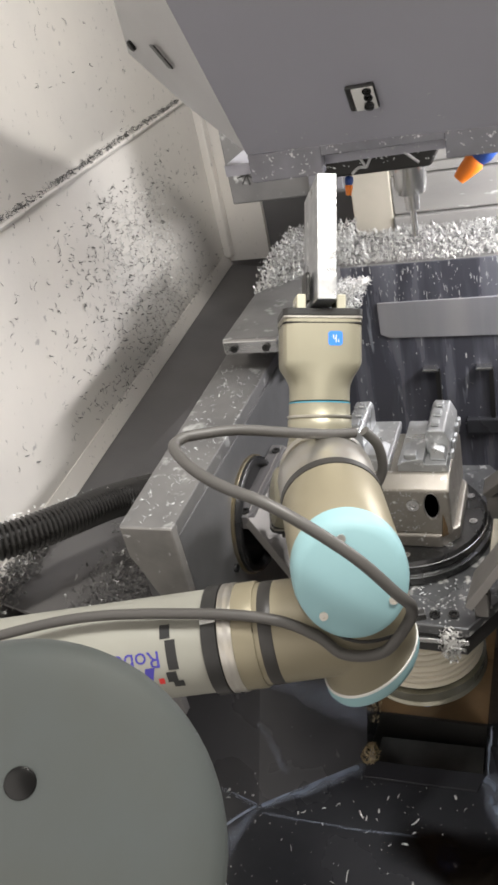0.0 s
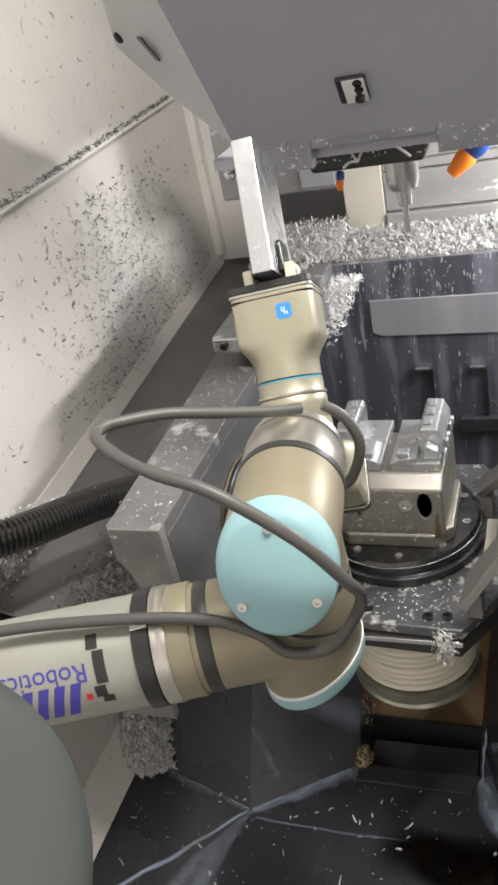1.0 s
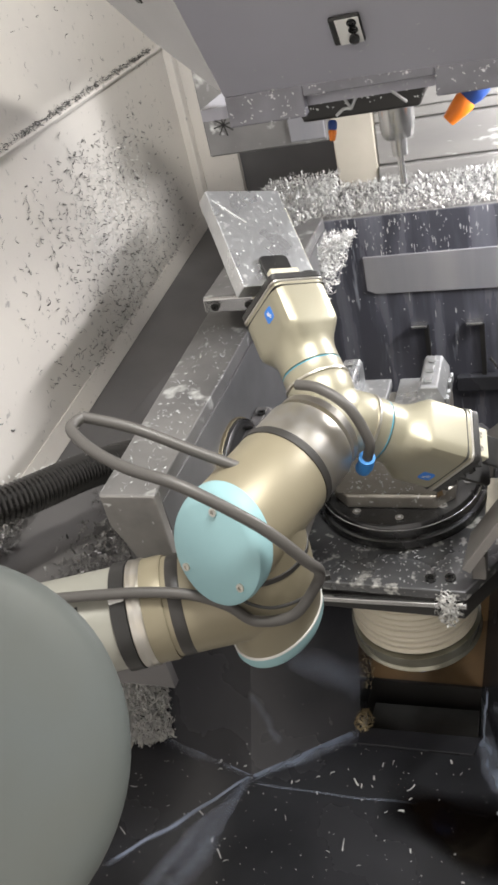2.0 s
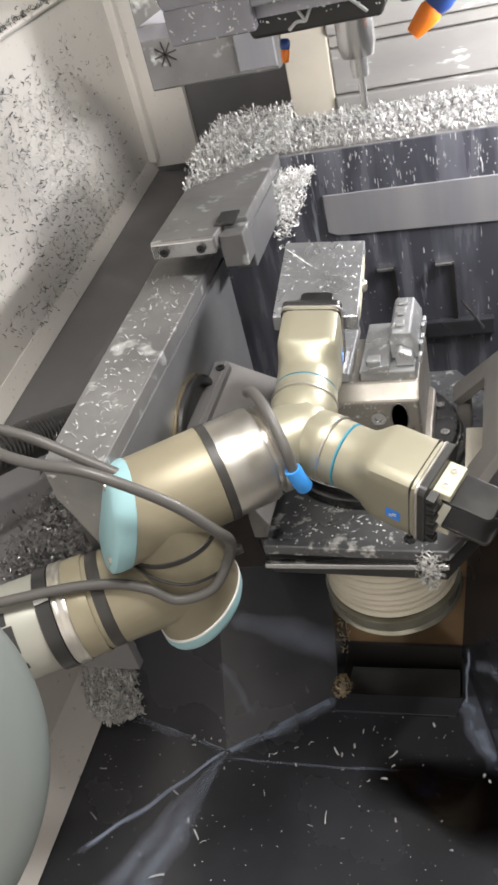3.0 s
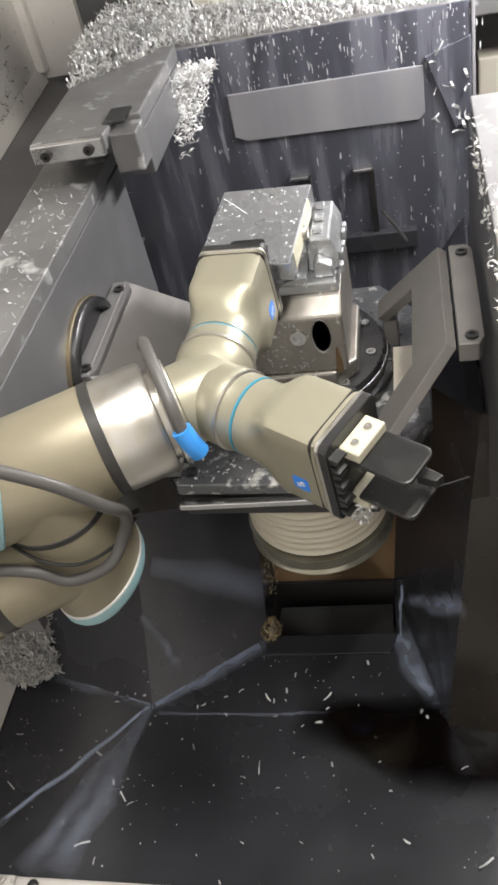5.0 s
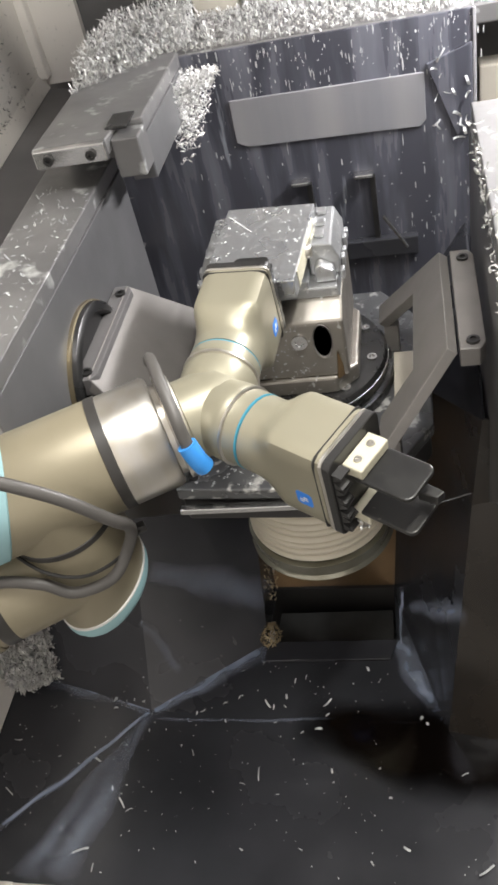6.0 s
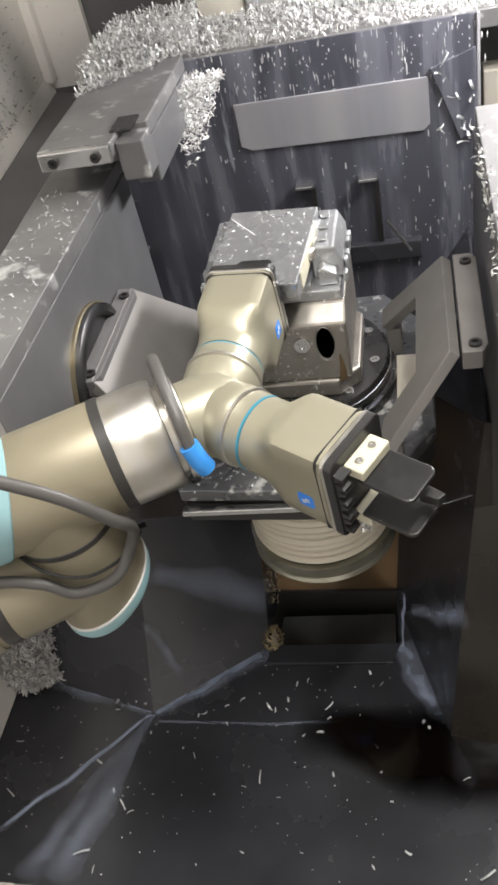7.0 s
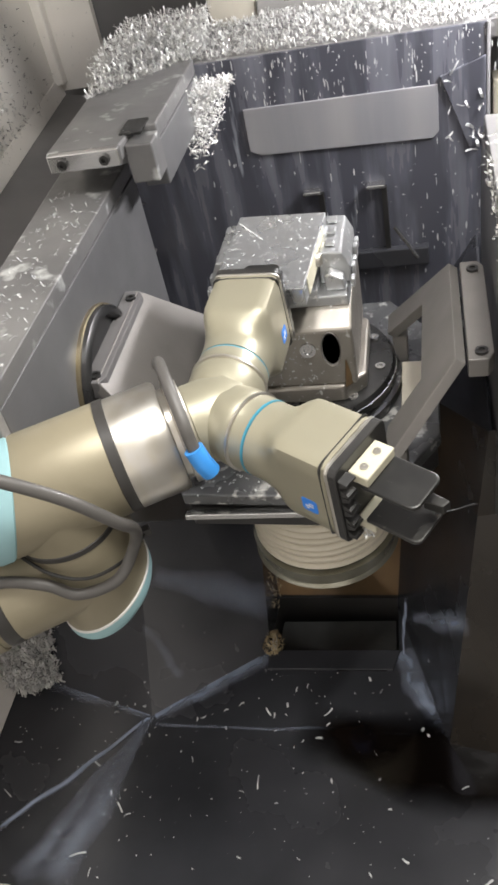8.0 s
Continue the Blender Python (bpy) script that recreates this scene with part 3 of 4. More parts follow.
        part("pivot_screw", lathe([(.006, 0), (.006, .004), (.003, .004), (.003, .001), (0, .001)], basis((.033, 1.212, .585), (1, 0, 0), (0, 1, 0)), 14), "black_oxide", y)
    # motor housing with coiled ribs
    part("housing_core", lathe([(.084, .26), (.084, .430)], Matrix.Translation((PX - .002, 1.392, 0)), 48), "seam", y, "dark housing core")
    for i in range(12):
        z = .283 + i * .0122
        ring = [(.0925 + .0068 * math.cos(2 * math.pi * k / 12), z + .0058 * math.sin(2 * math.pi * k / 12)) for k in range(13)]
        part("rib", lathe(ring, Matrix.Translation((PX - .002, 1.392, 0)), 64), "ribs", y, "beige housing rib")
    part("housing_ring", lathe([(.088, .244), (.101, .244), (.1045, .2465), (.1035, .2495), (.1005, .252), (.1005, .268), (.1035, .270), (.1035, .2735), (.088, .275)], Matrix.Translation((PX - .002, 1.392, 0)), 64), "ring_grey", y, "dirty grey bottom ring")
    part("drain_plug", lathe([(.0, .215), (.020, .22), (.024, .235), (.022, .252)], Matrix.Translation((PX + .01, 1.33, 0)), 20), "blue", y, "dark blue round plug")


yoke()


def rotary_table():
    t = thing("rotary_table", "round black steel rotary table with a stepped rim", "rotary table")
    part("lower_disc", lathe([(.118, .508), (.122, .510), (.122, .522), (.118, .524)], Matrix.Translation((PX, PY, 0)), 72), "black_oxide", t)
    part("upper_disc", lathe([(.116, .524), (.1165, .540), (.113, .545), (.0, .545)], Matrix.Translation((PX, PY, 0)), 72), "black_oxide", t)
    part("rim", lathe([(.1165, .5372), (.1174, .5378), (.1174, .5386), (.1165, .539)], Matrix.Translation((PX, PY, 0)), 72), "bright_edge", t, "bright worn rim")
    for k in range(10):
        a = math.radians(-90 + 36 * k + 8)
        part("bolt", lathe([(.006, 0), (.006, .003), (.0035, .003), (.0035, .001), (0, .001)], Matrix.Translation((PX + .100 * math.cos(a), PY + .100 * math.sin(a), .545)), 12), "bright_edge", t)


rotary_table()


def vise():
    v = thing("fixture_vise", "wet steel self-centring vise with two stepped jaws", "vise")
    x0, x1, y0, y1, z = .155, .325, 1.322, 1.478, .545
    c = .024
    out = [(x0 + c, y0), (x1 - c, y0), (x1, y0 + c), (x1, y1 - c), (x1 - c, y1), (x0 + c, y1), (x0, y1 - c), (x0, y0 + c)]
    part("base_plate", prism(out, Matrix.Translation((0, 0, z)), .022, .003), "vise_steel", v)
    part("base", prism([(y0 + .004, z + .022), (y1 - .004, z + .022), (y1 - .004, .640), (y1 - .03, .656), (y0 + .026, .656), (y0 + .004, .640)], basis((x0 + .008, 0, 0), (1, 0, 0), (0, 1, 0)), x1 - x0 - .016, .003), "vise_steel", v)
    for sg in (-1, 1):
        def J(a):
            return PX + sg * a
        slide = [(J(.006), .6555), (J(.076), .6555), (J(.073), .668), (J(.006), .668)]
        part("slide", prism(slide, basis((0, 1.466, 0), (0, -1, 0), (1, 0, 0)), .116, .002), "aluminium", v, "wet jaw slide")
        ring = [(J(.0435), .6685), (J(.077), .6685), (J(.077), .688), (J(.069), .705), (J(.0475), .706), (J(.0435), .700)]
        part("jaw", prism(ring, basis((0, 1.462, 0), (0, -1, 0), (1, 0, 0)), .086, .002), "aluminium", v, "bright wet stepped aluminium jaw")
        part("jaw_nose", prism([(J(.050), .6685), (J(.072), .6685), (J(.070), .682), (J(.056), .690), (J(.050), .686)], basis((0, 1.3755, 0), (0, -1, 0), (1, 0, 0)), .016, .002), "aluminium", v)
        part("slide_step", prism([(J(.010), .6685), (J(.043), .6685), (J(.043), .678), (J(.020), .675), (J(.012), .671)], basis((0, 1.40, 0), (0, -1, 0), (1, 0, 0)), .052, .002), "aluminium", v)
        part("slide_lug", block(*sorted((J(.016), J(.034))), 1.350, 1.366, .6755, .684, .002), "aluminium", v)
        for k in range(5):
            part("jaw_tooth", block(*sorted((J(.0775), J(.082))), 1.362 + .021 * k, 1.373 + .021 * k, .669, .680 + .004 * (k % 2), .0015), "aluminium", v)
        for k in range(3):
            part("jaw_ridge", block(*sorted((J(.051), J(.062))), 1.388 + .026 * k, 1.400 + .026 * k, .7062, .7105, .0015), "aluminium", v)
    part("oval_recess", lathe([(.0, 0), (.013, 0), (.0145, .0015), (.0145, 0)], basis((.292, 1.3255, .616), (0, -1, 0)) @ Matrix.Diagonal((.75, 1.55, 1, 1)), 24), "yoke", v, "oval socket opening")
    part("screw", lathe([(.009, 0), (.009, .003), (.005, .003), (.004, .001), (0, .001)], basis((.2665, 1.326, .617), (0, -1, 0)), 18), "bright_edge", v, "round clamping screw")
    part("brass_corner", prism([(0, 0), (.012, 0), (.004, .035)], basis((x1 - c + .002, y0 - .001, z + .022), (.7, -.7, 0), (.7, .7, 0)), .002), "ochre", v)


vise()


# ---- spindle head ----
def head():
    h = thing("machine_head", "large grey spindle head cover leaning over the table", "machine head")
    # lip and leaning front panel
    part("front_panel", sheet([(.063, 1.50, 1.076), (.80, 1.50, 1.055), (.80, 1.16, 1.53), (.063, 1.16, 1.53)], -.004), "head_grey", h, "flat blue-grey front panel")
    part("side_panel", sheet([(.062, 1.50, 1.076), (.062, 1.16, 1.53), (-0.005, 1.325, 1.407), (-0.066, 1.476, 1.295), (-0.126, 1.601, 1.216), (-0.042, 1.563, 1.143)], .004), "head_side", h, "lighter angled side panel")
    for xa, xb, za in ((.063, .165, 1.036), (.165, .325, 1.060), (.325, .80, 1.036)):
        part("lip", block(xa, xb, 1.494, 1.512, za, 1.074, .002), "wet_lip", h, "wet dripping lower lip")
    part("underside", block(.02, .80, 1.512, 1.90, 1.045, 1.06), "head_grey", h)
    part("edge_bead", tube([(.063, 1.499, 1.076), (.063, 1.16, 1.53)], .002, 6), "bright_edge", h, "bright panel edge")
    out = (-0.659, -0.602, -0.451)
    part("slot", prism([(-.021, -.007), (.015, -.009), (.021, .005), (-.015, .008)], basis((-0.018, 1.476, 1.215), out, (.35, -.1, -.9)), .002), "black", h, "dark slot")
    part("side_screw", lathe([(.008, -.01), (.008, .004), (.004, .006), (0, .006)], basis((-0.095, 1.556, 1.229), out), 14), "black_oxide", h)
    c = Vector((.236, 1.449, 1.133))
    fn = Vector((0, -.80, -.60)).normalized()
    win = part("window", block(-.015, .021, -.020, .020, -.002, .004, .004, 3), "black", h, "small square sight window", at=basis(c, fn, (1, 0, 0)))
    part("pane", block(-.007, .0195, -.018, .018, .0041, .0048), "white", win, "white lit strip")
    part("knob", lathe([(.006, .005), (.006, .009), (0, .0095)], Matrix.Translation((.010, -.010, 0)), 14), "black_oxide", win)
    for k in (0, 1):
        part("ring_mark", lathe([(.0055, .0048), (.0055, .006), (.0038, .006), (.0038, .0048)], Matrix.Translation((.011, .002 + .010 * k, 0)), 14), "black_oxide", win)
    n = thing("spindle", "dark spindle nose with holder and milling tool", "spindle")
    part("nose", prism([(.150, 1.02), (.300, 1.02), (.325, 1.075), (.13, 1.075)], basis((0, 1.66, 0), (0, -1, 0), (1, 0, 0)), .13, .004), "black", n, "black nose webbed with coolant")
    for p, q in (((.19, 1.528, 1.07), (.215, 1.528, 1.03)), ((.215, 1.528, 1.03), (.24, 1.528, 1.06)), ((.24, 1.528, 1.06), (.285, 1.528, 1.028)), ((.215, 1.528, 1.03), (.195, 1.528, 1.024)), ((.262, 1.528, 1.043), (.30, 1.528, 1.055))):
        part("coolant_streak", tube([p, Vector(p).lerp(Vector(q), .5) + Vector((0, -.002, .004)), q], .002, 6), "foam", n)
    part("holder", lathe([(.0, .935), (.011, .937), (.012, .96), (.021, .962), (.024, .975), (.024, 1.03)], Matrix.Translation((.254, 1.627, 0)), 28), "bright_edge", n, "bright steel tool holder")
    part("tool", lathe([(.0, .895), (.005, .896), (.005, .937)], Matrix.Translation((.254, 1.627, 0)), 14), "bright_edge", n, "slim end mill")
    for (x, y, z), s, d in (((.352, 1.60, 1.005), 1.0, (-.55, -.1, -.5)), ((.165, 1.62, .985), .42, (-.1, -.3, -1))):
        z0 = thing("coolant_nozzle", "orange plastic coolant nozzle on a blue joint" if s == 1 else "small orange coolant nozzle tip", "nozzle")
        m = basis((x, y, z), d) @ Matrix.Diagonal((s, s, s, 1))
        part("tip", lathe([(.012, 0), (.0145, .006), (.0125, .018), (.010, .030), (.0085, .036), (.005, .036)], m, 20), "orange", z0)
        part("joint", lathe([(.010, -.03), (.015, -.024), (.016, -.010), (.012, .002)], m, 20), "blue", z0, "dark blue ball joint")


head()


# ---- hose, chips, splashes ----
def hose():
    h = thing("coolant_hose", "black corrugated hose sprinkled with chips", "hose")
    part("hose", tube([(-.40, .90, .79), (-.20, 1.063, .742), (-.12, 1.205, .703), (-.075, 1.31, .655), (-.06, 1.40, .60)], .0215, 20, ripple=.0032, per=7), "rubber", h)
    part("cuff", lathe([(.0225, -.020), (.0265, -.018), (.0265, .018), (.0225, .020)], basis((-.066, 1.355, .628), (.015, .09, -.055), (1, 0, 0)), 28), "black", h, "smooth black hose cuff")


hose()


def scatter(n, fn):
    pts, nrm = [], []
    for _ in range(n):
        p, q = fn()
        pts.append(p)
        nrm.append(q)
    return pts, nrm


UP = (0, 0, 1)


def u(a, b):
    return rng.uniform(a, b)


def heaps():
    def ledge():
        x, y = u(.09, .62), u(1.768, 1.925)
        h = .026 * max(0, math.sin((y - 1.766) / .16 * math.pi) * .6 + (y - 1.766) * 2.2) * (.6 + .5 * math.sin(x * 23) ** 2)
        return (x, y, .806 + rng.random() * h), UP
    chips("ledge_chips", *scatter(6000, ledge), .0105, "chip", "bright aluminium chips heaped on the ledge", flat=.5, width=.12)

    def shelf_top():
        x = u(-.035, .10)
        y = u(1.655 + max(0, x + .03) * 1.0, 1.90)
        e = min(1, (y - 1.655 - max(0, x + .03)) / .05)
        return (x, y, .809 + rng.random() * .038 * e), UP
    chips("shelf_chips", *scatter(4600, shelf_top), .0115, "chip", "bright aluminium chips heaped on the corner block", flat=.5, width=.12)

    def inner():
        k = rng.random() ** .8
        x = u(.080, .096 + .052 * k)
        z = .805 - .115 * (1 - k) * rng.random() - .02
        return (x, 1.763 - .08 * rng.random() * (1 - (x - .088) / .09), z), (0.3, -.8, .5)
    chips("corner_chips", *scatter(2000, inner), .0095, "chip", "bright chips caked in the corner", flat=.5, width=.13)

    def low():
        a, r = u(0, 6.283), .086 * math.sqrt(rng.random())
        x, y = -.292 + r * math.cos(a), 1.352 + 1.1 * r * math.sin(a)
        return (x, y, .008 + .20 * (1 - r / .088) ** 1.2 * rng.random() ** .7 + max(0, y - 1.33) * .9), UP
    chips("corner_heap", *scatter(5200, low), .018, "chip", "heap of silvery chips in the chute's corner", flat=.8, width=.13)

    def on_hose():
        k = rng.random()
        p = np.array((-.40, .90, .79)) * (1 - k) + np.array((-.12, 1.205, .703)) * k
        a = u(-1.2, 1.2)
        return tuple(p + np.array((.5 * math.sin(a), -.3 * math.sin(a), math.cos(a))) * .024 - np.array((0, 0, .008 * math.sin(k * 3.14)))), (0, -.3, 1)
    chips("hose_chips", *scatter(160, on_hose), .008, "chip", "bright chips lying on the hose")

    def trough():
        y = u(1.10, 1.80)
        x = -.20 + .165 * rng.random() ** .7
        return (x, y, .548 + .05 * rng.random() + max(0, x + .16) * .5 * (.7 + .3 * math.sin(y * 17))), UP
    chips("trough_chips", *scatter(4200, trough), .0105, "chip_dark", "dark wet chips lying in the trough", flat=.7)

    def fallen():
        y = u(1.06, 1.14)
        return (-.10 - .09 * rng.random(), y, .45 + .14 * rng.random()), (-.3, -.8, .5)
    chips("casting_chips", *scatter(800, fallen), .010, "chip_dark", "dark chips clinging beside the casting", flat=.7)

    def wall():
        while True:
            y, z = rng.normal(1.86, .20), WALL_FOOT + .38 * rng.random() ** 1.5
            if 1.25 < y < 2.36:
                return (wx(y) + .002, y, z), (1, .08, 0)
    chips("wall_chips", *scatter(1500, wall), .0105, "chip_dark", "curled chips stuck to the cream wall", flat=.12, width=.14)

    def wall_bright():
        y = rng.normal(1.93, .11)
        return (wx(y) + .002, y, WALL_FOOT + .03 + .30 * rng.random()), (1, .08, 0)
    chips("wall_bright_chips", *scatter(1100, wall_bright), .0105, "chip", "silvery chips stuck to the cream wall", flat=.15, width=.14)

    def wide():
        y = u(1.2, 2.3)
        return (wx(y) + .002, y, u(WALL_FOOT + .1, 1.45)), (1, .08, 0)
    chips("stray_chips", *scatter(170, wide), .014, "chip_dark", "stray curled chips on the wall", flat=.1, width=.10)

    def seam():
        y = u(1.25, 2.3)
        return (wx(y) + .004, y, CREASE + .006 + .008 * rng.random()), (1, .08, .3)
    chips("seam_chips", *scatter(420, seam), .011, "chip_dark", "chips lodged along the wall's seam", flat=.3, width=.14)

    def hem():
        y = u(1.02, 1.32)
        return (wx(y) + .01 + .03 * rng.random(), y, WALL_FOOT + .07 * rng.random() * (1.34 - y) / .3), (.6, 0, .8)
    chips("hem_chips", *scatter(900, hem), .010, "chip_dark", "chips piled at the foot of the wall")

    def clump():
        a = rng.normal(size=3)
        a /= np.linalg.norm(a)
        r = rng.random() ** .4
        return (.322 + .017 * a[0] * r, 1.203 + .010 * a[1] * r, .492 + .030 * a[2] * r - .012), tuple(a)
    chips("chip_clump", *scatter(380, clump), .0075, "chip", "clump of chips hanging on the platform corner")

    def nest():
        a = rng.normal(size=3)
        a /= np.linalg.norm(a)
        return (.122 + .016 * a[0], 1.362 + .022 * a[1], .008 + .014 * abs(a[2])), tuple(a)
    chips("chip_nest", *scatter(260, nest), .007, "chip_brass", "brownish nest of chips beside the opening")

    def post():
        return (.118 + .006 * rng.normal(), 1.44 + .012 * rng.normal(), .01 + .07 * rng.random()), (0, -1, 0)
    chips("chip_string", *scatter(120, post), .006, "chip_brass", "brownish chips clinging to the opening's edge")

    def rim():
        y = u(1.02, 1.5)
        return (.469 + .004 * rng.normal(), y, .756 + .008 * rng.random() - .03 * rng.random()), (-.5, 0, .8)
    chips("rim_chips", *scatter(240, rim), .0085, "chip", "chips along the casting's ragged edge")

    def floor():
        return (u(-.22, .62), u(.97, 1.33), .002), UP
    chips("floor_flakes", *scatter(46, floor), .0095, "foam", "single pale flakes on the wet black floor", flat=.15, width=.25)

    def floor_small():
        return (u(-.28, .70), u(.97, 1.33), .0015), UP
    chips("floor_specks", *scatter(300, floor_small), .0024, "foam", "fine pale specks on the wet floor", flat=.1, width=.5)

    def slope():
        k, j = rng.random(), rng.random()
        g, a, b = np.array((-.25, 1.30, 0)), np.array((-.058, 1.228, 0)), np.array((-.07, 1.52, .33))
        if k + j > 1:
            k, j = 1 - k, 1 - j
        return tuple(g + (a - g) * k + (b - g) * j + np.array((0, -.002, .003))), (0, -.7, .7)
    chips("slope_specks", *scatter(110, slope), .0045, "foam", "fine pale specks on the chute plate", flat=.1, width=.4)


heaps()


def foam_curls():
    def casting_top():
        y = 1.09 + .40 * rng.random() ** 1.2
        return (u(-.040, .030), y, .7565), UP
    chips("casting_foam", *scatter(110, casting_top), .010, "foam", "thin foamy curls of coolant on the casting", "splashes", flat=.03, width=.07)

    def gusset():
        return (u(.43, .48), 1.757, .70 + .03 * rng.normal()), (0, -1, 0)
    chips("gusset_foam", *scatter(16, gusset), .016, "foam", "smears of coolant on the gusset", "splashes", flat=.05, width=.16)

    def curls():
        return (u(-.27, .60), u(.98, 1.33), .002), UP
    chips("floor_curls", *scatter(26, curls), .017, "foam", "long pale curls lying on the wet floor", flat=.10, width=.10)

    def fold():
        k = rng.random()
        return (-.23 + .165 * k, 1.287 - .052 * k + .012 + .003 * rng.normal(), .008), UP
    chips("fold_beads", *scatter(150, fold), .0030, "foam", "fine white beads along the chute's fold", "splashes", flat=.1, width=.5)


foam_curls()


def drops(name, n, fn, size, label):
    """Splashes: small flattened beads."""
    verts, faces = [], []
    for _ in range(n):
        p, nrm, run = fn()
        p, nrm = np.array(p), np.array(nrm, float) / np.linalg.norm(nrm)
        d = np.array(run, float) if run else np.cross(nrm, rng.normal(size=3))
        d = d - nrm * d.dot(nrm)
        d /= np.linalg.norm(d)
        w = np.cross(nrm, d)
        L, wd = size * rng.uniform(.4, 1.6), size * rng.uniform(.35, .8)
        if run:
            L *= rng.uniform(1, 4)
        b = len(verts)
        for i in range(8):
            a = 2 * math.pi * i / 8
            verts.append(tuple(p + d * math.cos(a) * L / 2 + w * math.sin(a) * wd / 2 * rng.uniform(.7, 1.2)))
        verts.append(tuple(p + nrm * wd * .3))
        faces += [(b + i, b + (i + 1) % 8, b + 8) for i in range(8)]
    me = bpy.data.meshes.new(name)
    me.from_pydata(verts, [], faces)
    me.materials.append(M["foam"])
    for pl in me.polygons:
        pl.use_smooth = True
    return tagged(new(name, me), label, "splashes", kind="stuff")


drops("wall_splashes", 110, lambda: ((u(.06, .50), 1.7645, .80 - .42 * rng.random() ** 1.3), (0, -1, 0), (0, 0, 1)), .0034, "coolant drips running down the dark wall")
drops("wall_streaks", 150, lambda: ((u(.10, .485), 1.7645, .798 - .075 * rng.random()), (0, -1, 0), (0, 0, 1)), .0024, "thin streaks of coolant below the ledge")
drops("wall_beads", 190, lambda: ((u(.09, .485), 1.7645, .80 - .36 * rng.random() ** 1.4), (0, -1, 0), None), .0023, "beads of coolant on the dark wall")
drops("casting_splashes", 70, lambda: ((u(-.035, .032), u(1.09, 1.47), .7555), (0, 0, 1), None), .0042, "foamy coolant splashes on the casting's top")
drops("platform_splashes", 150, lambda: ((u(.13, .34), u(1.212, 1.30), .5085), (0, 0, 1), None), .0036, "foamy coolant splashes on the platform")
drops("lip_splashes", 150, lambda: ((u(.07, .62), 1.4935, u(1.040, 1.072)), (0, -1, 0), None), .0030, "beads of coolant along the lip")
drops("vise_splashes", 120, lambda: ((u(.175, .272), 1.3255, u(.568, .638)), (0, -1, 0), None), .0026, "beads of coolant on the vise")
drops("head_splashes", 45, lambda: ((lambda k: (u(.08, .6), 1.5 - .34 * k - .006, 1.075 + .454 * k - .004))(.12 * rng.random() ** 2), (0, -.8, -.6), None), .0035, "fine beads on the head cover")


# ---- robot ----
R0 = 0.0531                       # joint radius
GAM = radians(58.1)               # each gripper's angle from the wrist axis


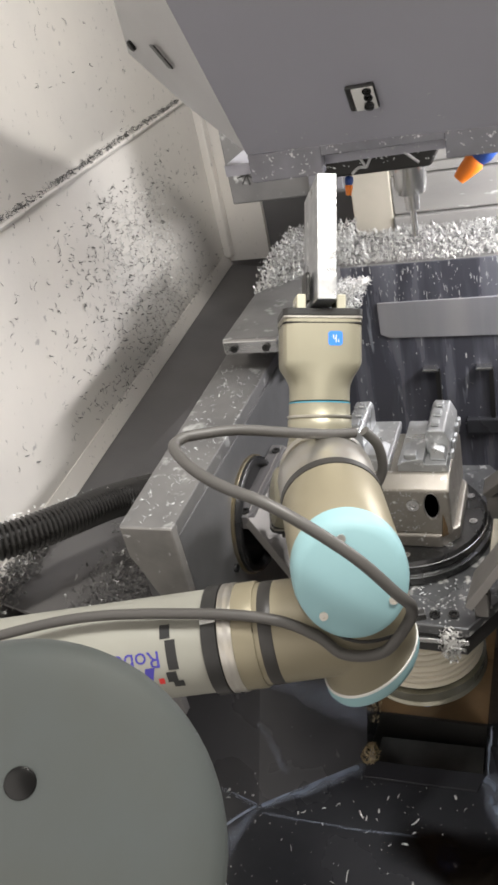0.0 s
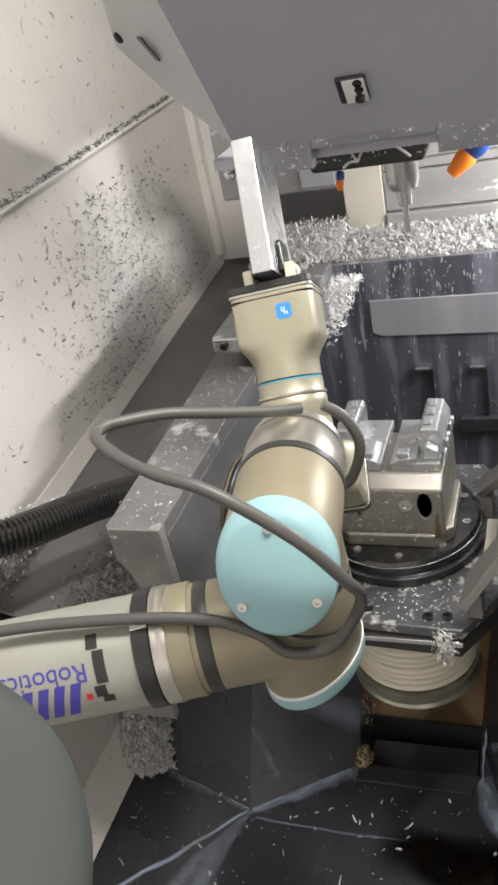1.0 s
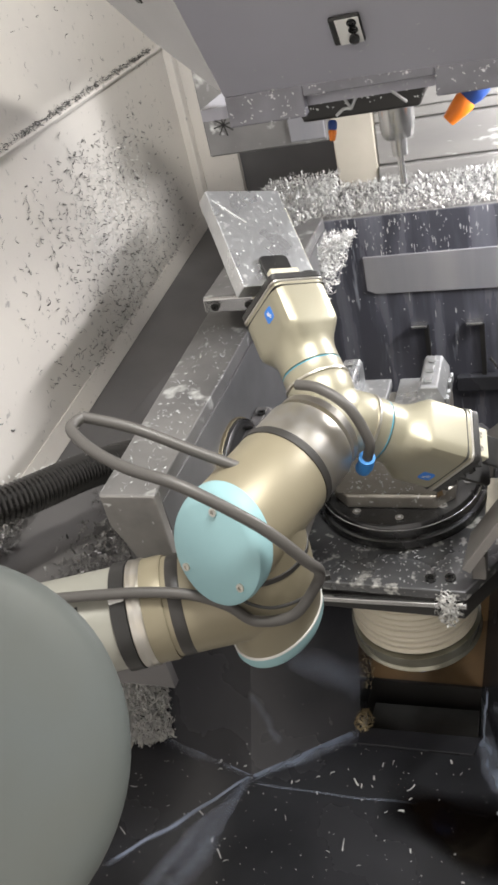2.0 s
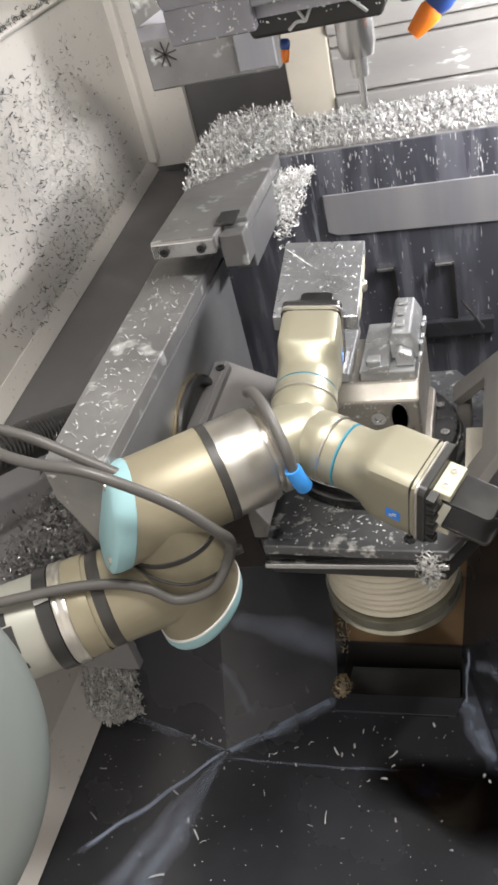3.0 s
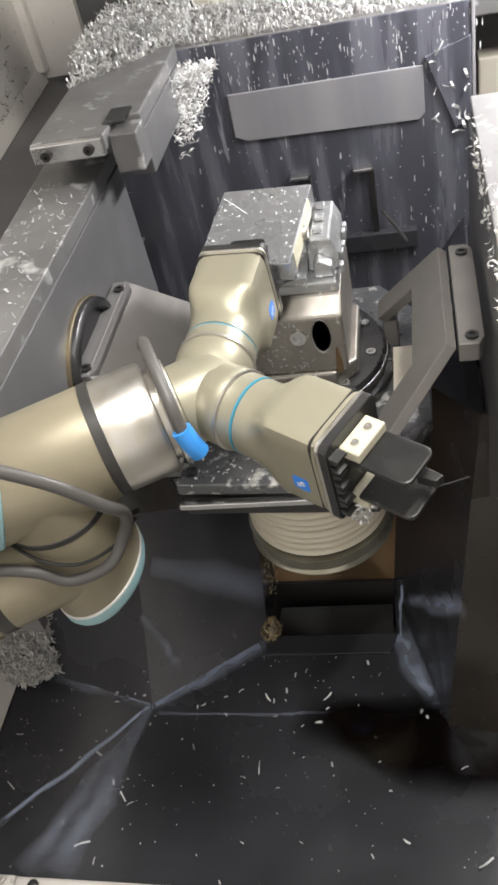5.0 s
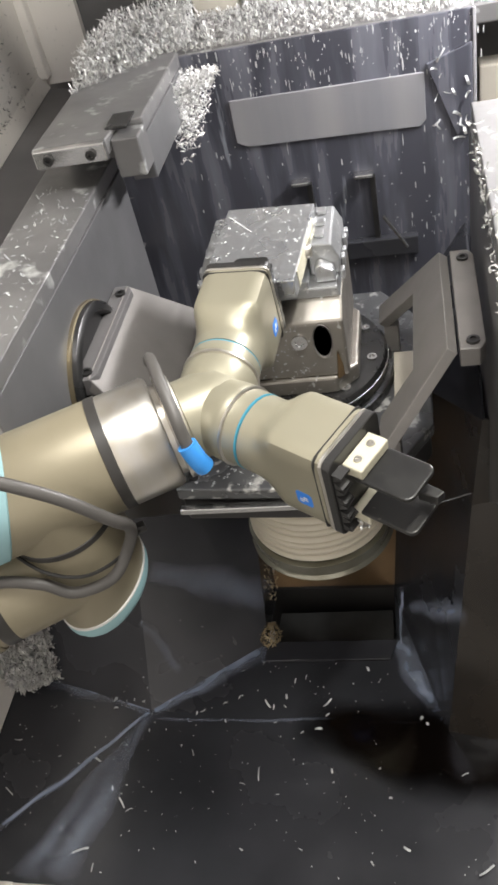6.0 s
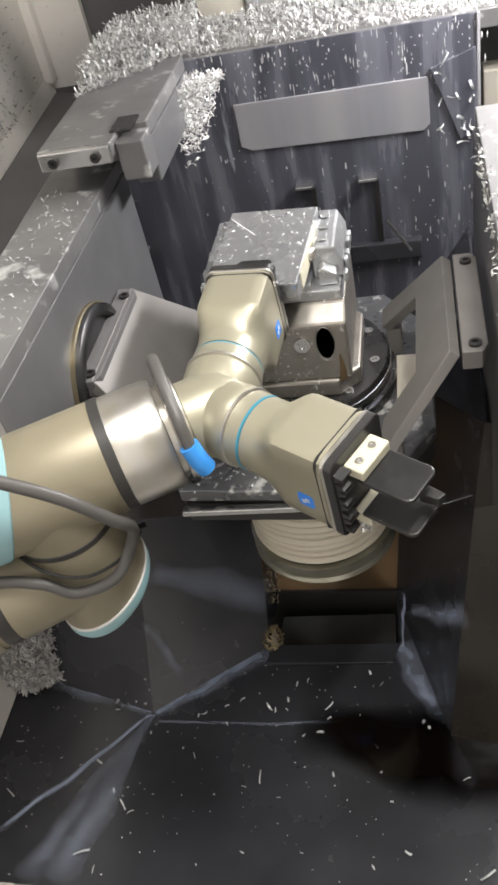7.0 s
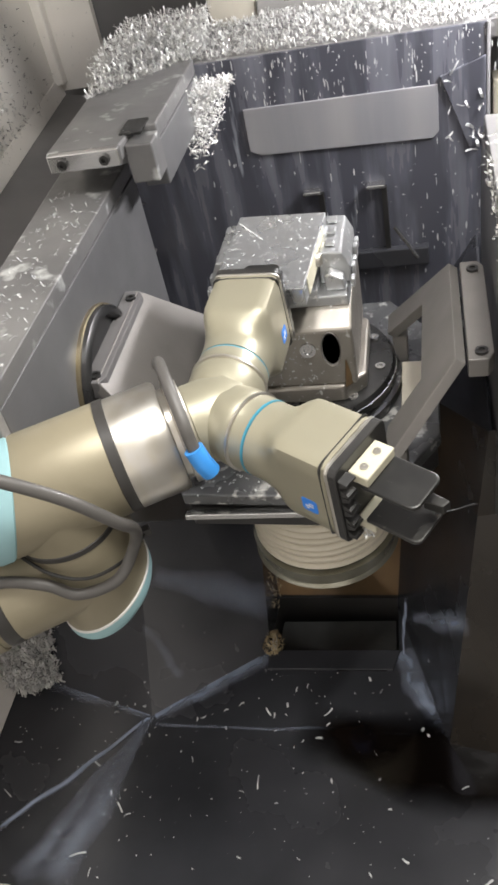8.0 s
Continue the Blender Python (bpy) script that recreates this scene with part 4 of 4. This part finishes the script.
def robot():
    def slant_lower(bm):
        for v in bm.verts:
            if v.co.z < -.02:
                v.co.z += .42 * v.co.x
        return bm

    arm = thing("robot_arm", "warm grey collaborative robot arm with pale cyan joint caps", "robot arm")
    # forearm space: x along the forearm, z up the joint axis
    X = basis((0, 0, 0), (-1, 0, 0), (0, 1, 0))
    fore = part("forearm", lathe([(R0 * 1.0, .150), (R0 * 1.02, .152), (R0 * 1.03, .30), (R0 * 1.05, .50), (R0 * 1.05, .56)], X, 64), "robot_tube", arm, "off-white forearm tube with lettering")
    part("collar", lathe([(R0 * 1.03, .104), (R0 * 1.05, .106), (R0 * 1.05, .126), (R0 * 1.02, .150), (R0 * .98, .150)], X, 64), "robot", fore, "warm grey joint collar")
    part("silver_ring", lathe([(R0 * 1.06, .126), (R0 * 1.078, .128), (R0 * 1.078, .132), (R0 * 1.066, .1335), (R0 * 1.066, .1355), (R0 * 1.078, .137), (R0 * 1.078, .140), (R0 * 1.05, .141)], X, 64), "brushed", fore, "bright metal ring")
    strap = part("strap", lathe([(R0 * 1.06, .141), (R0 * 1.085, .142), (R0 * 1.085, .157), (R0 * 1.04, .158)], X, 64), "black", fore, "black rubber cable strap")
    part("joint_band", lathe([(R0 * 1.0, .085), (R0 * 1.012, .086), (R0 * 1.012, .098), (R0 * 1.0, .099)], X, 64), "seam", fore, "dark seam band")
    part("neck_tube", lathe([(R0 * .99, 0), (R0 * 1.0, .085), (R0 * 1.0, .104)], X, 64), "robot", fore, "warm grey joint neck")
    part("joint_housing", slant_lower(lathe([(R0 * .97, -.052), (R0 * 1.0, -.048), (R0 * 1.0, .050), (R0 * .985, .055)], None, 64)), "robot", fore, "warm grey joint housing")
    part("cap", slant_lower(lathe([(0, -.071), (R0 * .80, -.071), (R0 * .97, -.066), (R0 * 1.015, -.060), (R0 * 1.015, -.050), (R0 * .97, -.048)], None, 64)), "cap", fore, "pale cyan joint cap")
    part("cap_ring", slant_lower(lathe([(R0 * 1.0, -.050), (R0 * 1.022, -.0495), (R0 * 1.022, -.047), (R0 * 1.0, -.0465)], None, 64)), "white", fore, "white cap seal")
    part("turn_band", lathe([(R0 * .98, .054), (R0 * 1.0, .055), (R0 * 1.0, .061), (R0 * .98, .062)], None, 64), "seam", fore, "dark seam band")
    part("clip", prism([(-.004, -.008), (.004, -.008), (.005, .008), (-.005, .008)], basis((-.149, -R0 * .447, R0 * .985), (0, -.413, .911), (0, .911, .413)), .003, .001), "white", fore, "white strap clip")

    def wrap(name, px, ang, w, h, mat, lean=0.0):
        """A mark bent round the forearm: centre at px along it, angle ang from the top."""
        bm = bmesh.new()
        n = 5
        rows = []
        for i in range(n):
            a = ang + (i / (n - 1) - .5) * h / R0
            r = R0 * 1.034
            off = lean * (i / (n - 1) - .5)
            rows.append([bm.verts.new((-(px + s * w / 2 + off), -r * math.sin(a), r * math.cos(a))) for s in (-1, 1)])
        for p, q in zip(rows, rows[1:]):
            bm.faces.new((p[0], p[1], q[1], q[0]))
        return part(name, finish(bm, smooth=True), mat, fore)

    def word(text, px, ang, size, mat):
        """Lettering that follows the forearm's curve, upside down to the viewer."""
        cu = bpy.data.curves.new("lettering", "FONT")
        cu.body, cu.size, cu.align_x, cu.align_y = text, size, "CENTER", "CENTER"
        tmp = new("tmp", cu)
        dg = bpy.context.evaluated_depsgraph_get()
        me = bpy.data.meshes.new_from_object(tmp.evaluated_get(dg))
        bpy.data.objects.remove(tmp)
        bm = bmesh.new()
        bm.from_mesh(me)
        for v in bm.verts:
            a = ang + v.co.y / R0
            r = R0 * 1.036
            v.co = Vector((-(px + v.co.x), -r * math.sin(a), r * math.cos(a)))
        return part("lettering", finish(bm), mat, fore, "violet lettering on the tube")

    word("Robotics", .246, radians(57), .024, "lettering")
    for i in range(5):
        wrap("logo_stroke", .222 + .0155 * i, radians(86), .010, .036, "lettering", .012)
    for i, (dx, dh, a) in enumerate(((.196, .014, 30), (.191, .020, 50), (.191, .010, 66), (.195, .012, 80), (.190, .008, 90))):
        wrap("mark_bar", dx, radians(a), .011, dh, "lettering_black")
    wrap("red_dot", .207, radians(84), .006, .007, "red")

    def skew(bm, axis, by, k, limit):
        """Slants an end: shifts along axis in step with the other coordinate, where it lies before limit."""
        for v in bm.verts:
            if v.co[axis] < limit:
                v.co[axis] += k * v.co[by]
        return bm

    # wrist space: x along the wrist axis, z up the joint below it
    Bx = basis((0, 0, 0), (1, 0, 0), (0, 1, 0))
    wrist = part("wrist", skew(lathe([(R0 * .98, -.036), (R0 * 1.0, -.033), (R0 * 1.0, .062), (R0 * .985, .064)], Bx, 64), 0, 2, .40, -.02), "robot", arm, "warm grey wrist housing")
    part("stub", lathe([(R0 * .985, -.049), (R0 * .985, 0)], None, 64), "robot", wrist, "short neck below the wrist")
    cap = part("cap", skew(lathe([(0, -.058), (R0 * .86, -.058), (R0 * .98, -.054), (R0 * 1.02, -.047), (R0 * 1.02, -.036), (R0 * .98, -.034)], Bx, 64), 0, 2, .40, 9), "cap", wrist, "pale cyan joint cap")
    for a in (90, 215, 325):
        part("screw", lathe([(.0042, 0), (.0042, .0025), (.002, .0025), (.002, .0008), (0, .0008)], basis((-.0575 + .40 * .040 * math.sin(radians(a)), .040 * math.cos(radians(a)), .040 * math.sin(radians(a))), (-1, 0, .4)), 12), "brushed", wrist, "small cap screw")
    part("band", lathe([(R0 * .99, .0635), (R0 * 1.012, .064), (R0 * 1.012, .073), (R0 * .99, .0735)], Bx, 64), "seam", wrist, "dark seam band")
    part("sleeve", lathe([(R0 * .985, .0735), (R0 * .985, .116), (R0 * .95, .120), (R0 * .90, .121)], Bx, 64), "brushed", wrist, "brushed aluminium sleeve")
    part("flange", lathe([(R0 * .80, .121), (R0 * .80, .126), (R0 * .93, .127), (R0 * .93, .136), (R0 * .85, .140), (R0 * .6, .141)], Bx, 64), "brushed", wrist, "bright tool flange")
    link = part("cable_link", tube([(0, 0, 0), (.05, .0, .006), (.11, 0, .002), (.16, 0, -.001), (.190, .0, .0)], .0056, 14), "cable", arm, "dark grey cable")
    # cable along the forearm
    part("forearm_cable", tube([(-.55, -.042, .060), (-.40, -.030, .072), (-.281, -.014, .070), (-.153, -.025, .0625), (-.081, -.035, .051), (-.040, -.049, .036), (-.016, -.060, .017), (.021, -.064, .018), (.047, -.058, .042), (.056, -.066, .072), (.046, -.078, .103), (.014, -.074, .152), (-.042, -.058, .202), (-.085, -.032, .213), (-.115, -.004, .218), (-.137, .028, .221), (-.142, .046, .221), (-.132, .058, .220)], .0056, 14), "cable", fore, "dark grey cable")
    part("zip_tie", tube([(-.052, -.022, .062), (-.030, -.050, .048), (.0, -.062, .034), (.035, -.052, .026), (.060, -.028, .022)], .0018, 8), "black", fore, "black zip tie")
    part("tie_head", block(.056, .066, -.030, -.022, .018, .026, .001), "black", fore, "zip tie head")
    # joint close to the lens
    sh = part("shoulder_joint", lathe([(.066, -.13), (.070, -.125), (.070, -.012), (.067, -.010)], None, 72), "robot", arm, "large grey robot joint")
    part("cap", lathe([(.069, -.018), (.0715, -.015), (.0716, -.009), (.0705, -.004), (.0675, -.0005), (.062, .002), (.05, .003), (.0, .0035)], None, 72), "cap_shaded", sh, "pale cyan joint cap darkened to a shaded blue-grey")
    part("bolt_recess", lathe([(.0055, .0030), (.0052, .0040), (.0045, .0044), (0, .0044)], Matrix.Translation((-.008, .020, .0)), 16), "black", sh, "small dark recess")
    part("upper_tube", tube([(0, 0, -.08), (-.10, 0.05, -.10), (-.45, .16, -.13)], .048, 24), "robot_tube", sh, "off-white upper arm tube")
    return arm, fore, wrist, sh, link


arm, forearm, wrist, shoulder, cable_link = robot()


def gripper_body():
    """One gripper, axis along x, opening along z, broad faces along y."""
    bm = bmesh.new()
    # round neck flaring to a rounded rectangle
    n = 48
    rings = []
    for xx, kind in ((.060, 0.0), (.072, 0.0), (.078, .06), (.086, .36), (.094, .76), (.099, .94), (.104, 1.0), (.150, 1.0)):
        ring = []
        for i in range(n):
            a = 2 * math.pi * i / n
            c, si = math.cos(a), math.sin(a)
            p = 8.0
            k = (abs(c / .034) ** p + abs(si / .0445) ** p) ** (-1 / p)
            ry, rz = .0345 * c, .0345 * si
            ring.append(bm.verts.new((xx, ry * (1 - kind) + k * c * kind, rz * (1 - kind) + k * si * kind)))
        rings.append(ring)
    for p, q in zip(rings, rings[1:]):
        for i in range(n):
            bm.faces.new((p[i], p[(i + 1) % n], q[(i + 1) % n], q[i]))
    bm.faces.new(rings[-1])
    bm.faces.new(rings[0][::-1])
    return finish(bm, smooth=True)


def rounded_frame(x0, x1, hy, hz, rad=.008):
    pts = []
    for cx, cy, a0 in ((hy - rad, hz - rad, 0), (-hy + rad, hz - rad, 90), (-hy + rad, -hz + rad, 180), (hy - rad, -hz + rad, 270)):
        pts += [(cx + rad * math.cos(radians(a0 + k * 22.5)), cy + rad * math.sin(radians(a0 + k * 22.5))) for k in range(5)]
    return prism(pts, basis((x0, 0, 0), (1, 0, 0), (0, 1, 0)), x1 - x0, .0008, 1)


def rounded_plate(x0, x1, hy, z0, z1, rad=.007):
    """Flat plate with two rounded corners at its far end."""
    pts = [(x0, -hy)]
    for cy, a0 in ((-hy + rad, -90), (hy - rad, 0)):
        pts += [(x1 - rad + rad * math.cos(radians(a0 + 22.5 * k)), cy + rad * math.sin(radians(a0 + 22.5 * k))) for k in range(5)]
    pts.append((x0, hy))
    return prism(pts, Matrix.Translation((0, 0, z0)), z1 - z0, .0014)


def dual_gripper():
    """Tool space: x along the wrist axis, z along the opening, origin in the changer's middle."""
    g = thing("dual_gripper", "champagne metal dual gripper on a right-angled changer", "gripper")
    part("changer", lathe([(.034, -.028), (.038, -.024), (.038, .0), (.036, .016), (.026, .030), (0, .034)], basis((0, 0, 0), (1, 0, 0), (0, 1, 0)), 48), "grip", g, "rounded changer body")
    part("flange_cable", tube([(-0.0336, .050, .040), (-0.0326, .030, .058), (-0.0326, -.005, .066), (-0.0326, -.042, .050), (-0.0326, -.053, .034), (-0.0316, -.058, .020)], .0056, 14), "cable", g, "dark grey cable over the flange")
    part("plug", tube([(-0.0326, -.0555, .027), (-0.0291, -.061, .012), (-0.0256, -.0625, .001)], .0088, 16), "tape_blue", g, "bright blue cable plug")
    for flip in (False, True):
        s = -1 if flip else 1
        ax = Vector((math.cos(GAM), s * math.sin(GAM), 0))
        m = basis((0, 0, 0), (0, 0, 1), ax)      # x to the gripper, z the opening
        part("neck", lathe([(.030, .0), (.035, .014), (.0365, .030), (.0365, .038), (.035, .040), (.035, .057)], m @ basis((0, 0, 0), (1, 0, 0), (0, 1, 0)), 48), "grip", g, "round quick changer neck")
        part("neck_ring", lathe([(.0365, .0405), (.0372, .041), (.0372, .043), (.0365, .0435)], m @ basis((0, 0, 0), (1, 0, 0), (0, 1, 0)), 48), "brushed", g)
        body = part("gripper_body", gripper_body(), "grip", g, "smooth champagne gripper housing", at=m)
        part("blue_ring", lathe([(.0345, .0570), (.0349, .0572), (.0349, .0584), (.0345, .0586)], basis((0, 0, 0), (1, 0, 0), (0, 1, 0)), 48), "ring_blue", body, "thin blue light ring")
        part("black_line", rounded_frame(.1445, .1465, .0345, .0450), "black", body)
        part("frame_strip", rounded_frame(.1502, .1535, .0345, .0450), "brushed", body, "pale frame strip")
        part("front_frame", rounded_frame(.1536, .1615, .0345, .0450), "black", body, "black front frame")
        for side in (-1, 1):
            pts = [(sx * .0048 + .0032 * math.cos(radians(a0 + 30 * k)), sy * .0048 + .0032 * math.sin(radians(a0 + 30 * k))) for sx, sy, a0 in ((1, 1, 0), (-1, 1, 90), (-1, -1, 180), (1, -1, 270)) for k in range(4)]
            at = (0, side, 0), (1, 0, 0)
            part("logo_mark", prism(pts, basis((.128, side * .0339, side * .013), *at), .0004), "logo_blue", body, "rounded blue maker's mark")
            for dx, dz, w, h in ((.0020, -.0022, .0038, .0009), (.0020, .0008, .0038, .0009), (.0, -.0007, .0009, .0036), (-.0026, .0008, .0036, .0009), (-.0026, .0034, .0036, .0009)):
                part("logo_stroke", block(-w / 2, w / 2, -h / 2, h / 2, 0, .0004), "white", body, at=basis((.128 + dx, side * .0344, side * (.013 + dz)), *at))
        for k in range(8):
            lean = .0022 if k % 2 else -.0018
            part("bellows_fold", prism([(-.0042, 0), (.0042, 0), (.0012 + lean, .0085), (-.0012 + lean, .0085)], basis((.1616, -.032, -.031 + k * .0088), (0, 1, 0), (0, 0, 1)), .012 if k % 2 else .010), "black", body)
        gap = .0128 if not flip else .019
        if flip:
            part("clip", prism([(.212, .004), (.228, .006), (.230, .014), (.214, .015)], m @ Matrix.Translation((0, 0, -.006)), .010, .001), "finger", g, "small dark clip between the fingers")
            part("wire", tube([(.222, .004, -.006), (.234, .014, -.004), (.246, .024, .0)], .0008, 8), "black_oxide", g, "thin dark wire end", at=m)
        for up in (-1, 1):
            z = up * gap
            f = part("finger", rounded_plate(.172, .2215 if flip else .206, .0195, *sorted((z, z + up * .0045))), "finger", g, "flat black gripper finger", at=m)
            part("finger_foot", block(.1617, .180, -.019, .019, *sorted((z + up * .0047, z + up * .015)), .0015), "pad", f, "ivory finger block")
            for yy in (-.009, .009):
                part("foot_screw", lathe([(.0035, 0), (.0035, .0008), (.0018, .0008), (.0015, .0002), (0, .0002)], basis((.1705, yy, z + up * .015), (0, 0, up)), 10), "brushed", f)
    return g


gripper = dual_gripper()


def workpiece():
    w = thing("workpiece", "square wet aluminium plate blank held by the gripper", "metal plate")
    m = basis((0, 0, 0), (0, 0, 1), (math.cos(GAM), math.sin(GAM), 0))
    part("plate", block(.168, .306, -.0505, .0505, -.0095, .0125, .0012), "aluminium", w, at=m)
    part("scribe_line", block(-.024, .024, -.0008, .0008, 0, .0006), "foam", w, "pale scratch", at=m @ basis((.275, .030, .0126), (0, 0, 1), (.7, .72, 0)))
    part("pin", lathe([(.008, 0), (.008, .003), (.006, .006), (0, .007)], m @ basis((.235, -.0505, 0), (0, -1, 0)), 20), "brushed", w, "round pin in the edge")
    part("edge_film", block(.185, .28, -.0513, -.0506, -.0085, .0115), "pad", w, "yellowish edge film", at=m)
    verts, faces = [], []
    for _ in range(95):
        cx, cy = rng.uniform(.176, .302), rng.uniform(-.047, .047)
        rx, ry = rng.uniform(.0006, .0026), rng.uniform(.0005, .0016)
        b = len(verts)
        verts += [(cx + rx * math.cos(k * math.pi / 4), cy + ry * math.sin(k * math.pi / 4), .01255) for k in range(8)] + [(cx, cy, .01255 + ry * .5)]
        faces += [(b + k, b + (k + 1) % 8, b + 8) for k in range(8)]
    me = bpy.data.meshes.new("coolant_beads")
    me.from_pydata(verts, [], faces)
    bm = bmesh.new()
    bm.from_mesh(me)
    part("coolant_beads", finish(bm, smooth=True), "foam", w, "beads of milky coolant", at=m)
    return w


blank = workpiece()


def cable_pose(start, end, up):
    """Space of the cable that runs from start to end: x towards end."""
    x = (end - start).normalized()
    z = (up - x * up.dot(x)).normalized()
    return Matrix.Translation(start) @ Matrix((x, z.cross(x), z)).transposed().to_4x4()


def motions():
    """Forearm place and turn, wrist turn, tool turn; then the joint near the lens."""
    ARM = [
        (0.0, 0.268, 1.015, 0.702, 0.9, -2.9, 13.8, 97.6, 106.4),
        (0.5, 0.247, 0.988, 0.732, 0.8, -1.3, 18.9, 85.3, 92.3),
        (1.0, 0.232, 0.980, 0.741, 0.7, -1.2, 20.5, 78.8, 86.2),
        (1.2, 0.224, 0.981, 0.743, 0.9, -0.3, 21.4, 78.3, 85.5),
        (2.3, 0.138, 1.061, 0.649, 4.8, -0.3, 21.2, 35.3, 27.6),
        (2.5, 0.117, 1.077, 0.636, 2.7, -0.5, 24.4, 25.9, 25.2),
        (3.0, 0.072, 1.100, 0.591, -0.7, -1.9, 27.6, 5.8, 15.3),
        (3.5, 0.058, 1.090, 0.592, 1.4, -2.9, 28.7, -2.6, 5.2),
        (4.0, 0.060, 1.086, 0.598, 3.9, -3.9, 28.7, -3.2, 0.9),
        (4.5, 0.063, 1.084, 0.587, 3.3, -4.2, 28.7, -3.2, 1.4),
        (6.0, 0.061, 1.086, 0.562, 3.4, -3.6, 28.7, -3.1, 1.1),
    ]
    SHOULDER = [(0.0, .303, .530, 1.074), (0.5, .281, .522, 1.079), (1.0, .266, .521, 1.076), (1.2, .262, .523, 1.075), (2.3, .240, .590, 1.052), (2.5, .234, .597, 1.046), (3.0, .208, .620, 1.012), (3.6, .150, .640, .990), (8.0, .150, .640, .990)]
    ts = np.array([r[0] for r in ARM])
    vals = np.array([r[1:] for r in ARM])

    def smooth(t):
        """Monotone cubic between the rows."""
        i = int(np.clip(np.searchsorted(ts, t) - 1, 0, len(ts) - 2))
        h = np.diff(ts)
        d = np.diff(vals, axis=0) / h[:, None]

        def slope(k):
            if k == 0 or k == len(ts) - 1:
                return np.zeros(vals.shape[1])
            a, b = d[k - 1], d[k]
            with np.errstate(divide="ignore", invalid="ignore"):
                m = 2 * a * b / (a + b)
            return np.where(a * b > 0, m, 0)
        u = (t - ts[i]) / h[i]
        m0, m1 = slope(i) * h[i], slope(i + 1) * h[i]
        return (2 * u ** 3 - 3 * u ** 2 + 1) * vals[i] + (u ** 3 - 2 * u ** 2 + u) * m0 + (-2 * u ** 3 + 3 * u ** 2) * vals[i + 1] + (u ** 3 - u ** 2) * m1
    rows = dict(fore=[], wrist=[], tool=[], link=[])
    times = [round(.1 * k, 1) for k in range(0, 61)] + [7.0, 8.0]
    for t in times:
        x, y, z, rx, ry, rz, q1, q2 = smooth(min(t, ts[-1]))
        F = pose(x, y, z, rx, ry, rz)
        W = F @ pose(0, 0, H_AB, 0, 0, q1)
        G = W @ pose(S_HUB, 0, 0, 0, 0, 0) @ pose(0, 0, 0, q2, 0, 0)
        k = float(np.clip((t - 1.2) / 1.2, 0, 1))
        a, b = (G @ Vector((-.0336, .048, .042))).lerp(F @ Vector((.020, -.030, .125)), k * k * (3 - 2 * k)), F @ Vector((-.132, .058, .220))
        rows["link"].append((t, cable_pose(b, a, F.col[2].xyz)))
        rows["fore"].append((t, F))
        rows["wrist"].append((t, W))
        rows["tool"].append((t, G))
    walk(forearm, rows["fore"])
    walk(wrist, rows["wrist"])
    walk(cable_link, rows["link"])
    walk(gripper, rows["tool"])
    walk(blank, rows["tool"])
    turn = basis((0, 0, 0), (.60, -.36, .71), (1, 0, 0))
    walk(shoulder, [(t, Matrix.Translation((x, y, z)) @ turn) for t, x, y, z in SHOULDER])


H_AB, S_HUB = 0.1038, 0.1656      # joint height and hub distance

motions()
